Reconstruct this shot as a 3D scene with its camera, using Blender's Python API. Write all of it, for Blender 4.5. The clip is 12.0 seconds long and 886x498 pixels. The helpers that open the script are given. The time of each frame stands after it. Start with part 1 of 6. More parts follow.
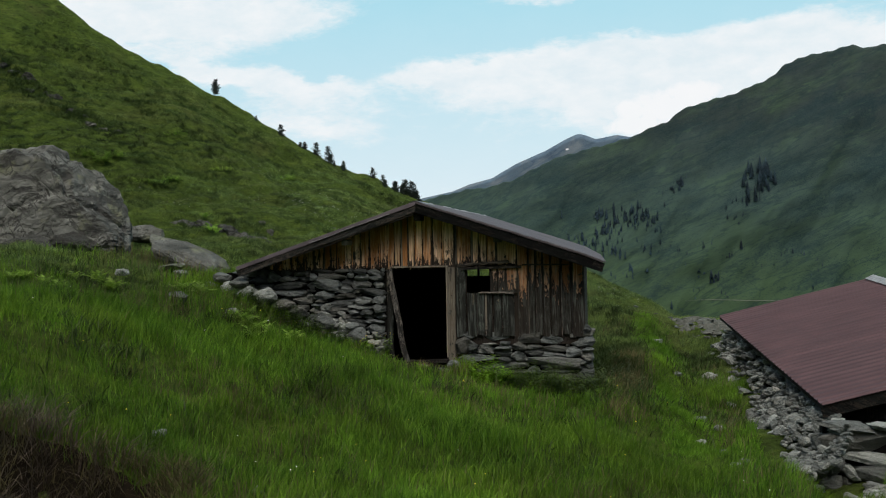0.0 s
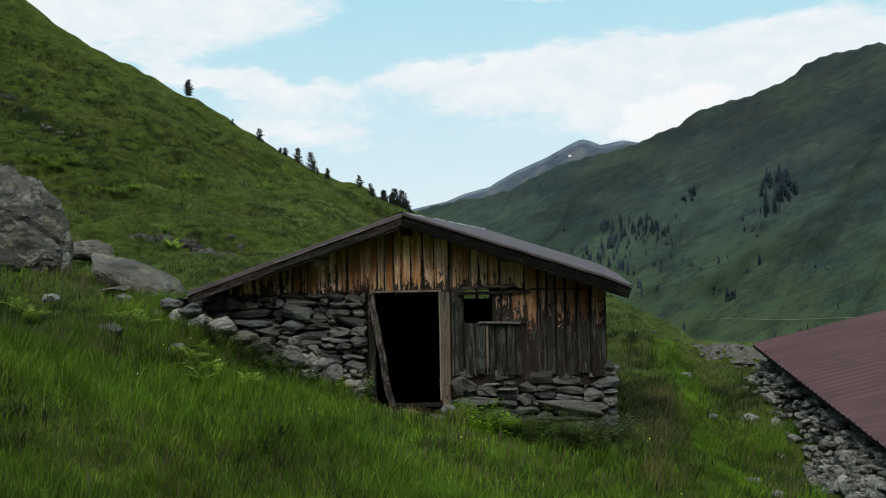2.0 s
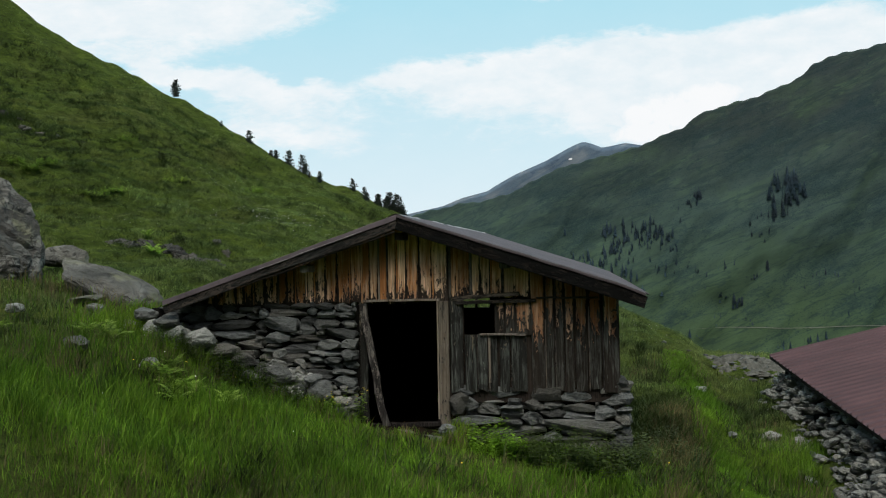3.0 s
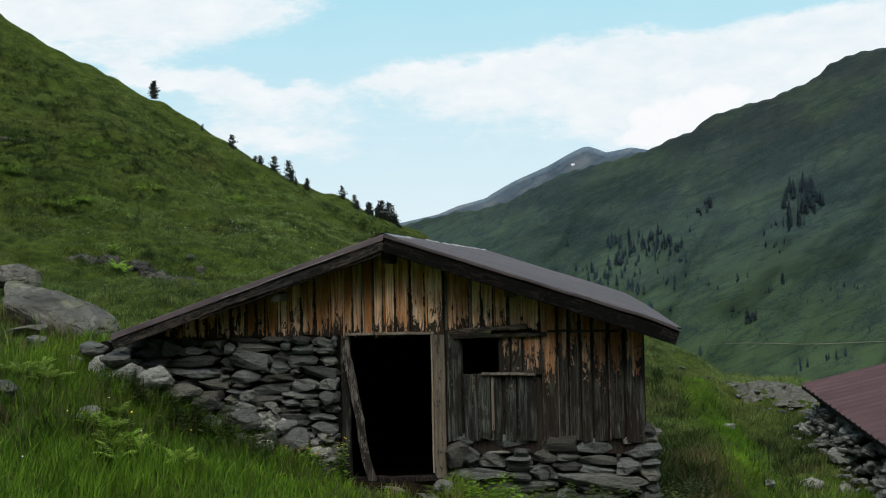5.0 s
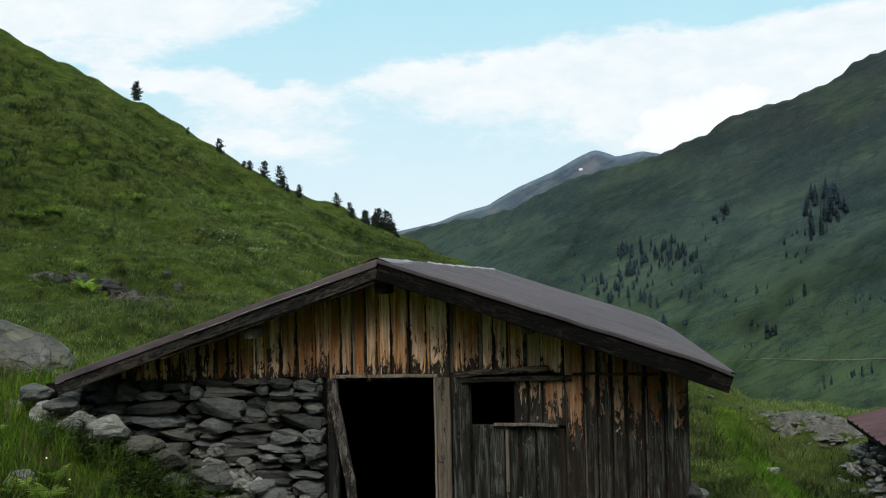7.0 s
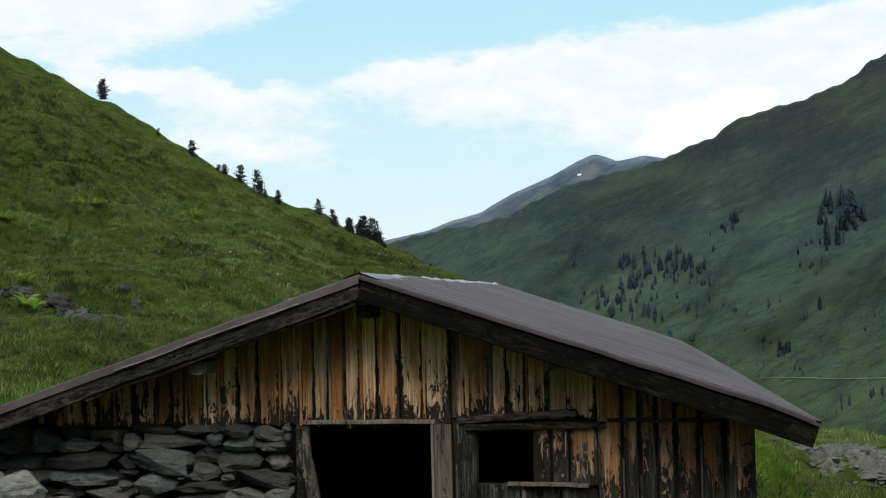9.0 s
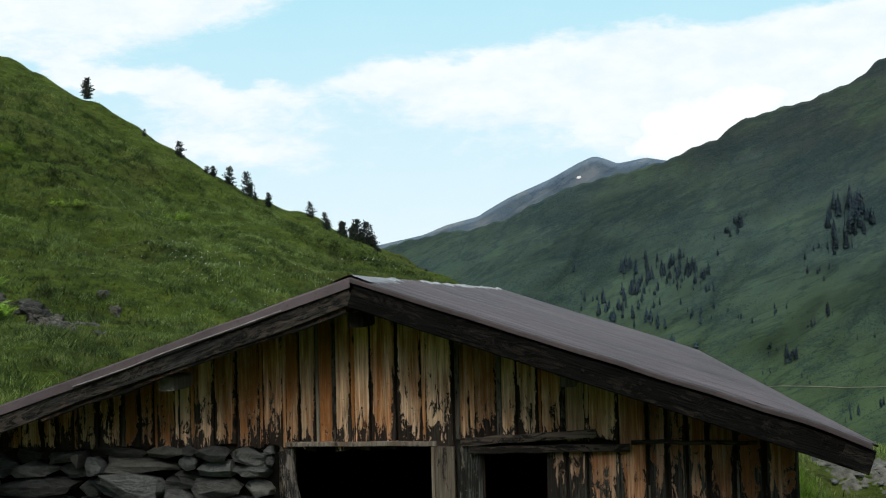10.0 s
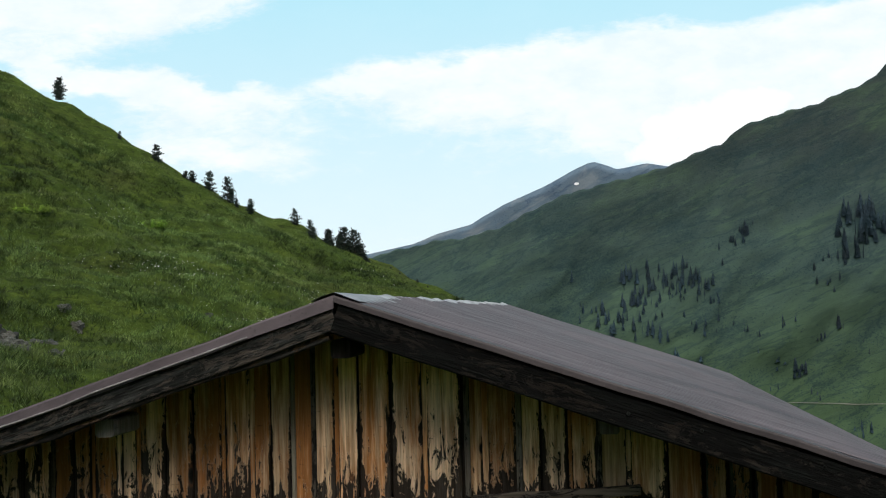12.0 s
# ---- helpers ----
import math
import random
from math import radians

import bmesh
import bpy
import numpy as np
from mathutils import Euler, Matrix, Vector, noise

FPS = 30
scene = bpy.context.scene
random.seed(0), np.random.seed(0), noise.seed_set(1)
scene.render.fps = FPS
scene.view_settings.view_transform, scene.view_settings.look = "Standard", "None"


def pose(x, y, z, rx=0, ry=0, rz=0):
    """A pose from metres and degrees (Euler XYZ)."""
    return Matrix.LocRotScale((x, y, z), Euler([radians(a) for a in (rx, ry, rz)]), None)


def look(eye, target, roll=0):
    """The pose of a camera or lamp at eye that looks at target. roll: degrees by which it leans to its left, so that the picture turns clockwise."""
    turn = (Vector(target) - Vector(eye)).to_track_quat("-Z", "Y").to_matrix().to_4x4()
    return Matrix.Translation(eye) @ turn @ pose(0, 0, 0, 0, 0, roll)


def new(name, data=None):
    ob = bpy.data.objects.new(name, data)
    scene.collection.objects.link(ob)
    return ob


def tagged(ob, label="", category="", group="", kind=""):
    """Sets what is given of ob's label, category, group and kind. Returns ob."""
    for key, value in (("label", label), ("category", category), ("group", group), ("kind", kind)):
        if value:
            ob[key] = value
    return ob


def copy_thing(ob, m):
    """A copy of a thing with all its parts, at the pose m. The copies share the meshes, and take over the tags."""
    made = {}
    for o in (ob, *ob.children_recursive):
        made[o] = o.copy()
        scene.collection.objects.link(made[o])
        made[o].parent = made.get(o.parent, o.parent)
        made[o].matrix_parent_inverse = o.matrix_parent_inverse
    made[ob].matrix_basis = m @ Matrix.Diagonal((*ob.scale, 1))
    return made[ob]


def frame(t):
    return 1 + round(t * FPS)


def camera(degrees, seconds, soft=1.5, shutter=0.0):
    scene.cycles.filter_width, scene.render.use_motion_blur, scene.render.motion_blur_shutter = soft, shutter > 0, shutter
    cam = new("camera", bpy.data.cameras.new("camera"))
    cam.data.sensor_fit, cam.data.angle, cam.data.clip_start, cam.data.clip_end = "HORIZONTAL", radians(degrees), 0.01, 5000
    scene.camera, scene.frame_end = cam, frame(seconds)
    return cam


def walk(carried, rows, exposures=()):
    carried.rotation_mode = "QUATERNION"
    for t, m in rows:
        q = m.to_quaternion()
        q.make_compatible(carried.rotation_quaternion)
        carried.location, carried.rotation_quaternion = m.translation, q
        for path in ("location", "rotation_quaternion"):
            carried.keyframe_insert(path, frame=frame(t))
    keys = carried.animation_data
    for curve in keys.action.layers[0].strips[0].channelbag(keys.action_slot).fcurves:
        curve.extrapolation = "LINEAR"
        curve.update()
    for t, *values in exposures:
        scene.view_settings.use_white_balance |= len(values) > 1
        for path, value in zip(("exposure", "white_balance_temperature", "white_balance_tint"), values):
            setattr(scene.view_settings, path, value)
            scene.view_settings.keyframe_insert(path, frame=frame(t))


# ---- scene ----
LENS = 43.1
cam = camera(LENS, 12.0, soft=1.12)
PATH = [
    (0.0, (3.845, -22.053, 2.214), (3.476, -20.087, 2.205), -1.15),
    (0.5, (3.752, -21.131, 2.34), (3.384, -19.166, 2.332), -1.15),
    (1.0, (3.584, -20.182, 2.448), (3.218, -18.216, 2.441), -1.17),
    (1.5, (3.378, -19.217, 2.43), (3.014, -17.25, 2.431), -1.2),
    (2.0, (3.169, -18.341, 2.376), (2.812, -16.373, 2.385), -1.2),
    (2.5, (2.982, -17.56, 2.362), (2.63, -15.591, 2.378), -1.22),
    (3.0, (2.859, -16.853, 2.359), (2.51, -14.884, 2.38), -1.24),
    (5.0, (2.442, -14.437, 2.663), (2.101, -12.466, 2.69), -1.32),
    (5.5, (2.325, -13.864, 2.65), (1.978, -11.894, 2.682), -1.34),
    (6.0, (2.204, -13.323, 2.653), (1.857, -11.354, 2.69), -1.36),
    (6.5, (2.098, -12.78, 2.766), (1.755, -10.81, 2.801), -1.38),
    (7.0, (1.992, -12.189, 2.967), (1.653, -10.218, 2.998), -1.4),
    (9.0, (1.44, -9.675, 3.031), (1.126, -7.701, 3.079), -1.4),
    (9.5, (1.311, -9.091, 3.03), (1.002, -7.116, 3.083), -1.4),
    (10.0, (1.202, -8.592, 3.009), (0.899, -6.616, 3.068), -1.42),
    (10.5, (1.093, -8.161, 3.008), (0.796, -6.184, 3.072), -1.4),
    (11.0, (0.987, -7.755, 3.006), (0.697, -5.778, 3.075), -1.38),
    (11.5, (0.902, -7.358, 3.029), (0.615, -5.38, 3.101), -1.38),
    (12.0, (0.832, -6.948, 3.071), (0.551, -4.969, 3.146), -1.4),
]
walk(cam, [(t, look(eye, target, roll)) for t, eye, target, roll in PATH], ((0.0, -0.09, 6500, 11), (3.0, -0.05, 6500, 11), (5.0, -0.03, 6500, 11), (7.0, 0.03, 6500, 11), (9.0, 0.06, 6500, 11), (12.0, 0.11, 6500, 11)))

# ---------------------------------------------------------------- light
SUN_ELEV, SUN_ROT = 59.0, 168.0
world = bpy.data.worlds.new("world")
scene.world = world
world.use_nodes = True
wn = world.node_tree.nodes
sky = wn.new("ShaderNodeTexSky")
sky.sky_type = "NISHITA"
sky.sun_disc = False
sky.sun_elevation = radians(SUN_ELEV)
sky.sun_rotation = radians(SUN_ROT)
sky.air_density, sky.dust_density, sky.ozone_density = 1.0, 3.0, 1.0
wn["Background"].inputs["Strength"].default_value = 0.094
world.node_tree.links.new(sky.outputs["Color"], wn["Background"].inputs["Color"])
sun = new("sun", bpy.data.lights.new("sun", "SUN"))
sun.data.energy = 3.3
sun.data.angle = radians(44)
sun.data.color = (1.0, 0.95, 0.86)
_e, _r = radians(SUN_ELEV), radians(SUN_ROT)
sun.matrix_world = look((0, 0, 60), Vector((0, 0, 60)) - Vector((math.sin(_r) * math.cos(_e), math.cos(_r) * math.cos(_e), math.sin(_e))))

# ---------------------------------------------------------------- materials
class Nodes:
    """A short way to write node materials."""

    def __init__(self, name):
        self.mat = bpy.data.materials.new(name)
        self.mat.use_nodes = True
        self.tree = self.mat.node_tree
        self.bsdf = self.tree.nodes["Principled BSDF"]

    def add(self, kind, ins=None, **props):
        n = self.tree.nodes.new("ShaderNode" + kind)
        for k, v in props.items():
            if k == "data_type":
                n.data_type = v
            elif k == "blend_type":
                n.blend_type = v
            elif k == "operation":
                n.operation = v
            elif k == "use_clamp":
                n.use_clamp = v
            elif k == "rotation_type":
                n.rotation_type = v
            elif k == "clamp":
                n.clamp = v
        for k, v in (ins or {}).items():
            self.put(n.inputs[k], v)
        return n

    def put(self, socket, v):
        if isinstance(v, bpy.types.NodeSocket):
            self.tree.links.new(v, socket)
        elif isinstance(v, (tuple, list)) and len(v) == 3 and socket.type == "RGBA":
            socket.default_value = (*v, 1)
        else:
            socket.default_value = v

    def pos(self, scale=(1, 1, 1), shift=None):
        g = self.add("NewGeometry")
        m = self.add("Mapping", {"Vector": g.outputs["Position"], "Scale": scale})
        if shift is not None:
            self.put(m.inputs["Location"], shift)
        return m.outputs[0]

    def noise(self, vec, scale, detail=4, rough=0.6, dist=0.0):
        n = self.add("TexNoise", {"Vector": vec, "Scale": scale, "Detail": detail, "Roughness": rough, "Distortion": dist})
        return n.outputs["Fac"]

    def ramp(self, fac, stops, interp="LINEAR"):
        r = self.add("ValToRGB", {"Fac": fac})
        r.color_ramp.interpolation = interp
        el = r.color_ramp.elements
        while len(el) < len(stops):
            el.new(0.5)
        for e, (p, c) in zip(el, stops):
            e.position = p
            e.color = (*c, 1) if isinstance(c, tuple) else (c, c, c, 1)
        return r.outputs["Color"]

    def mix(self, fac, a, b, mode="MIX"):
        m = self.add("Mix", data_type="RGBA", blend_type=mode)
        self.put(m.inputs[0], fac)
        self.put(m.inputs[6], a)
        self.put(m.inputs[7], b)
        return m.outputs[2]

    def math(self, op, a, b=0.0, c=0.0, clamp=False):
        m = self.add("Math", operation=op, use_clamp=clamp)
        for i, v in enumerate((a, b, c)):
            self.put(m.inputs[i], v)
        return m.outputs[0]

    def bump(self, height, strength=0.5, dist=0.02):
        b = self.add("Bump", {"Height": height, "Strength": strength, "Distance": dist})
        self.put(self.bsdf.inputs["Normal"], b.outputs[0])

    def done(self, color, rough=0.8, metal=0.0, spec=0.3):
        self.put(self.bsdf.inputs["Base Color"], color)
        self.put(self.bsdf.inputs["Roughness"], rough)
        self.put(self.bsdf.inputs["Metallic"], metal)
        self.put(self.bsdf.inputs["Specular IOR Level"], spec)
        return self.mat


def make_wood(name, honey, dark, grey, stain_z, stain_k, low, high, along="z", even=0.0, rust=0.0, spec=0.15, lean=0.0, board=False):
    """Old boards: ochre wood turning rusty, umber streaks, sharp-edged black flakes and grey weathering that thickens below stain_z."""
    n = Nodes(name)

    def run(k):
        return (1, 1, k) if along == "z" else (k, 1, 1)

    def along_grain(scale):
        """Places stretched along the grain, which leans with the timber."""
        if not lean:
            return n.pos(scale, shift)
        turned_pos = n.add("VectorRotate", {"Vector": n.add("NewGeometry").outputs["Position"], "Angle": lean}, rotation_type="Y_AXIS").outputs[0]
        return n.add("Mapping", {"Vector": turned_pos, "Scale": scale, "Location": shift}).outputs[0]

    rnd = n.add("ObjectInfo").outputs["Random"]
    shift = n.add("CombineXYZ", {"X": n.math("MULTIPLY", rnd, 37.0), "Y": n.math("MULTIPLY", rnd, 11.0), "Z": n.math("MULTIPLY", rnd, 23.0)}).outputs[0]
    z = n.add("SeparateXYZ", {"Vector": n.add("NewGeometry").outputs["Position"]}).outputs[2]
    grain = n.noise(along_grain(run(0.04)), 95, 4, 0.65, 0.4)
    streak = n.noise(along_grain(run(0.05)), 24, 5, 0.7, 0.4)
    patch = n.noise(along_grain(run(0.30)), 4.2, 5, 0.62, 0.8)
    umber = (honey[0] * 0.36, honey[1] * 0.21, honey[2] * 0.12)
    rusty = (honey[0] * 0.52, honey[1] * 0.30, honey[2] * 0.14)
    tan = (honey[0] * 1.05, honey[1] * 1.10, honey[2] * 1.25)
    other = n.math("FRACT", n.math("MULTIPLY", rnd, 5.7))
    third = n.math("FRACT", n.math("MULTIPLY", rnd, 13.3))
    col = n.mix(other, honey, tan)
    stain = n.noise(along_grain(run(0.22)), 2.6, 4, 0.55, 0.5)
    col = n.mix(n.math("MULTIPLY", n.ramp(n.math("ADD", n.math("MULTIPLY_ADD", third, 0.25, stain), n.math("MULTIPLY_ADD", streak, 0.8, -0.4)), [(0.48, 0.0), (0.70, 1.0)]), rust), col, rusty)
    fibre = n.noise(along_grain(run(0.03)), 48, 3, 0.6, 0.2)
    col = n.mix(1.0, col, n.ramp(fibre, [(0.36, 0.62), (0.62, 1.12)]), "MULTIPLY")
    turned = n.math("ADD", n.math("MULTIPLY_ADD", streak, 0.6, n.math("MULTIPLY", patch, 0.7)), n.math("MULTIPLY_ADD", third, 0.16, -0.20))
    col = n.mix(n.ramp(turned, [(0.50, 0.0), (0.70, 0.7)]), col, umber)
    col = n.mix(n.math("MULTIPLY", n.ramp(grain, [(0.34, 1.0), (0.48, 0.0)]), 0.45), col, umber)
    # weathering: black flakes with jagged edges, silver-grey fibres between them
    ragged = n.noise(along_grain(run(0.36)), 12, 8, 0.76, 1.8)
    fall = n.math("MULTIPLY", n.math("SUBTRACT", stain_z, z), stain_k)
    fall = n.add("Clamp", {"Value": fall, "Min": low, "Max": high}).outputs[0]
    mask = n.math("ADD", n.math("ADD", ragged, n.math("MULTIPLY_ADD", streak, 0.5, -0.25)), n.math("ADD", fall, n.math("MULTIPLY_ADD", other, 0.16, -0.08)))
    if board:
        uv = n.add("SeparateXYZ", {"Vector": n.add("UVMap").outputs[0]})
        u, v = uv.outputs[0], uv.outputs[1]
        near = n.math("MINIMUM", u, n.math("SUBTRACT", 1.0, u))
        rag = n.noise(along_grain(run(0.12)), 16, 5, 0.7, 0.6)
        side = n.ramp(n.math("MULTIPLY_ADD", n.math("SUBTRACT", rag, 0.5), 0.35, near), [(0.0, 0.22), (0.16, 0.0)])
        foot = n.ramp(n.math("MULTIPLY_ADD", n.math("SUBTRACT", rag, 0.5), 0.25, v), [(0.0, 0.16), (0.22, 0.0)])
        there = n.ramp(v, [(0.0, 0.0), (0.004, 1.0)])
        mask = n.math("MULTIPLY_ADD", n.math("ADD", side, foot), there, mask)
    worn = n.ramp(mask, [(0.560, 0.0), (0.574, 1.0)])
    silver = n.mix(n.ramp(n.math("MULTIPLY_ADD", grain, 0.5, n.math("MULTIPLY", streak, 0.5)), [(0.46, 0.0), (0.60, 1.0)]), dark, grey)
    silver = n.mix(n.math("MULTIPLY", n.ramp(patch, [(0.46, 0.0), (0.56, 1.0)]), 0.8), silver, dark)
    silver = n.mix(even, silver, grey)
    col = n.mix(n.math("MULTIPLY", worn, 0.97), col, silver)
    # a thin pale rim of bare wood round the flakes
    rim = n.ramp(mask, [(0.535, 0.0), (0.556, 0.5), (0.564, 0.0)])
    col = n.mix(rim, col, (honey[0] * 1.15, honey[1] * 1.25, honey[2] * 1.5))
    # knots, and pale scars where fibres have split off
    cell = n.add("TexVoronoi", {"Vector": along_grain(run(0.45)), "Scale": 3.4, "Randomness": 1.0}).outputs["Distance"]
    col = n.mix(n.ramp(cell, [(0.045, 1.0), (0.08, 0.0)]), col, dark)
    col = n.mix(n.ramp(cell, [(0.075, 0.0), (0.095, 0.35), (0.13, 0.0)]), col, umber)
    scar = n.ramp(n.noise(along_grain(run(0.12)), 34, 4, 0.6, 0.8), [(0.66, 0.0), (0.69, 1.0)])
    col = n.mix(n.math("MULTIPLY", scar, 0.55), col, tuple(v * 2.1 for v in grey))
    # short cross cracks
    nick = n.ramp(n.noise(n.pos((1, 1, 7) if along == "z" else (7, 1, 1), shift), 9, 3, 0.5, 1.2), [(0.70, 0.0), (0.72, 1.0)])
    col = n.mix(n.math("MULTIPLY", nick, 0.5 if along == "z" else 0.0), col, dark)
    col = n.mix(1.0, col, n.ramp(rnd, [(0.0, 0.62), (1.0, 1.15)]), "MULTIPLY")
    n.bump(n.math("ADD", grain, n.math("ADD", n.math("MULTIPLY", streak, 1.2), n.math("MULTIPLY", worn, -0.7))), 0.9, 0.016)
    return n.done(col, n.ramp(grain, [(0.2, 0.6), (0.8, 0.9)]), spec=spec)


wood_wall = make_wood("weathered_board", (0.64, 0.42, 0.25), (0.008, 0.0085, 0.0075), (0.106, 0.122, 0.108), 1.60, 0.40, -0.07, 0.34, rust=0.9, board=True)
wood_char = make_wood("blackened_board", (0.19, 0.165, 0.11), (0.008, 0.0085, 0.0075), (0.106, 0.122, 0.108), 2.0, 0.2, 0.05, 0.32, board=True)
wood_gable = make_wood("gable_board", (0.88, 0.62, 0.365), (0.010, 0.009, 0.008), (0.055, 0.052, 0.046), 1.94, 0.34, -0.15, 0.0, rust=0.95, board=True)
wood_grey = make_wood("grey_timber", (0.17, 0.15, 0.115), (0.008, 0.0075, 0.007), (0.12, 0.115, 0.102), 0.9, 0.1, 0.05, 0.15)
purlin_wood = make_wood("sawn_purlin", (0.22, 0.20, 0.165), (0.02, 0.018, 0.016), (0.19, 0.18, 0.16), 0.4, 0.1, -0.2, -0.1)
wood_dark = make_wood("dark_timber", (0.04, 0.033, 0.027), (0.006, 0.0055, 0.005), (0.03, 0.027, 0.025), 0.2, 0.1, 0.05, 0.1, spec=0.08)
barge_wood = make_wood("rake_timber", (0.030, 0.026, 0.021), (0.0042, 0.0045, 0.0042), (0.012, 0.0145, 0.0132), 0.0, 0.0, 0.16, 0.17, "x", spec=0.05, lean=-0.318)
barge_brown = make_wood("brown_rake_timber", (0.105, 0.066, 0.038), (0.009, 0.0085, 0.008), (0.040, 0.038, 0.034), 0.0, 0.0, 0.02, 0.03, "x", spec=0.08, lean=0.318)
barge_old = make_wood("weathered_rake_timber", (0.058, 0.050, 0.040), (0.007, 0.0075, 0.007), (0.044, 0.047, 0.044), 0.0, 0.0, 0.13, 0.14, "x", spec=0.05, lean=0.318)
lintel_wood = make_wood("lintel_timber", (0.12, 0.10, 0.075), (0.010, 0.009, 0.008), (0.080, 0.075, 0.066), 0.0, 0.0, 0.08, 0.09, "x")
wood_pale = make_wood("pale_strip", (0.27, 0.24, 0.18), (0.05, 0.04, 0.03), (0.2, 0.18, 0.145), 0.4, 0.1, -0.08, 0.0)


def make_stone(name, base, warm, lichen):
    n = Nodes(name)
    info = n.add("ObjectInfo")
    rnd = info.outputs["Random"]
    shift = n.add("CombineXYZ", {"X": n.math("MULTIPLY", rnd, 17.0), "Y": n.math("MULTIPLY", rnd, 31.0), "Z": n.math("MULTIPLY", rnd, 7.0)}).outputs[0]
    fine = n.noise(n.pos((1, 1, 1), shift), 60, 6, 0.72)
    spot = n.noise(n.pos((1, 1, 1), shift), 22, 5, 0.7, 0.6)
    mid = n.noise(n.pos((1, 1, 3.2), shift), 8, 7, 0.7, 0.8)
    col = n.ramp(mid, [(0.30, tuple(v * 0.35 for v in base)), (0.47, tuple(v * 0.85 for v in base)), (0.66, tuple(v * 1.4 for v in base))])
    col = n.mix(n.math("MULTIPLY", n.ramp(rnd, [(0.6, 0.0), (0.95, 1.0)]), 0.45), col, warm)
    col = n.mix(n.math("MULTIPLY", n.ramp(spot, [(0.57, 0.0), (0.66, 1.0)]), 0.4), col, lichen)
    col = n.mix(n.math("MULTIPLY", n.ramp(fine, [(0.54, 0.0), (0.66, 1.0)]), 0.4), col, tuple(v * 0.3 for v in base))
    col = n.mix(1.0, col, n.ramp(n.math("FRACT", n.math("MULTIPLY", rnd, 7.3)), [(0.0, 0.40), (1.0, 1.35)]), "MULTIPLY")
    n.bump(n.math("ADD", fine, n.math("ADD", spot, n.math("MULTIPLY", mid, 2.4))), 1.0, 0.028)
    return n.done(col, 0.85, spec=0.3)


stone_mat = make_stone("slate_stone", (0.136, 0.151, 0.144), (0.165, 0.152, 0.115), (0.27, 0.285, 0.265))
rubble_mat = make_stone("rubble_stone", (0.245, 0.265, 0.241), (0.225, 0.215, 0.18), (0.38, 0.385, 0.36))


def make_boulder(name, black_most):
    """Pale weathered rock: broad grey faces, dark crusted patches and thin cracks that run aslant."""
    n = Nodes(name)
    fine = n.noise(n.pos(), 30, 6, 0.7)
    mid = n.noise(n.pos((1, 1, 1.8)), 1.6, 6, 0.62, 0.6)
    big = n.noise(n.pos((1, 1, 1.3)), 0.8, 4, 0.55, 0.4)
    col = n.ramp(n.math("MULTIPLY_ADD", mid, 0.6, n.math("MULTIPLY", big, 0.4)), [(0.36, (0.050, 0.053, 0.046)), (0.5, (0.098, 0.102, 0.090)), (0.62, (0.175, 0.181, 0.163))])
    moss = n.ramp(n.noise(n.pos(), 1.7, 5, 0.6), [(0.56, 0.0), (0.68, 0.5)])
    col = n.mix(moss, col, (0.15, 0.16, 0.085))
    col = n.mix(n.math("MULTIPLY", n.ramp(fine, [(0.54, 0.0), (0.66, 1.0)]), 0.35), col, (0.07, 0.068, 0.062))
    tilt = n.add("VectorRotate", {"Vector": n.pos(), "Angle": 0.6}, rotation_type="Y_AXIS").outputs[0]
    black = None
    for k, stretch, lean, thin in ((1.3, (0.5, 1, 1.8), 0.6, 0.020), (1.0, (1.8, 1, 0.5), 0.2, 0.014), (2.1, (0.6, 1, 1.7), 0.8, 0.016)):
        thread = n.noise(n.add("Mapping", {"Vector": tilt, "Scale": stretch, "Location": (k, lean, 3 * k)}).outputs[0], k, 3, 0.5, lean)
        line = n.math("SUBTRACT", 1.0, n.math("DIVIDE", n.math("ABSOLUTE", n.math("SUBTRACT", thread, 0.5)), thin), clamp=True)
        line = n.ramp(line, [(0.15, 0.0), (0.6, 1.0)])
        black = line if black is None else n.math("MAXIMUM", black, line)
    crust = n.noise(n.pos((1, 1, 2.2)), 1.1, 9, 0.72, 1.2)
    black = n.math("MAXIMUM", n.math("MULTIPLY", black, n.ramp(big, [(0.36, 0.25), (0.55, 1.0)])), n.ramp(crust, [(0.53, 0.0), (0.60, 0.95)]))
    col = n.mix(n.math("MULTIPLY", black, black_most), col, (0.034, 0.034, 0.031))
    n.bump(n.math("ADD", n.math("MULTIPLY", fine, 0.6), n.math("ADD", n.math("MULTIPLY", mid, 3.0), n.math("MULTIPLY", black, -1.6))), 0.8, 0.03)
    return n.done(col, 0.9, spec=0.2)


boulder_mat = make_boulder("boulder_rock", 0.9)
slab_mat = make_boulder("slab_rock", 0.35)
ledge_mat = make_stone("ledge_stone", (0.082, 0.085, 0.074), (0.08, 0.076, 0.058), (0.22, 0.225, 0.195))


def make_plain(name, a, b, scale, rough=0.85, metal=0.0, spec=0.25, bump=0.3):
    n = Nodes(name)
    f = n.noise(n.pos(), scale, 6, 0.65)
    n.bump(f, bump, 0.02)
    return n.done(n.mix(n.ramp(f, [(0.3, 0.0), (0.7, 1.0)]), a, b), rough, metal, spec)


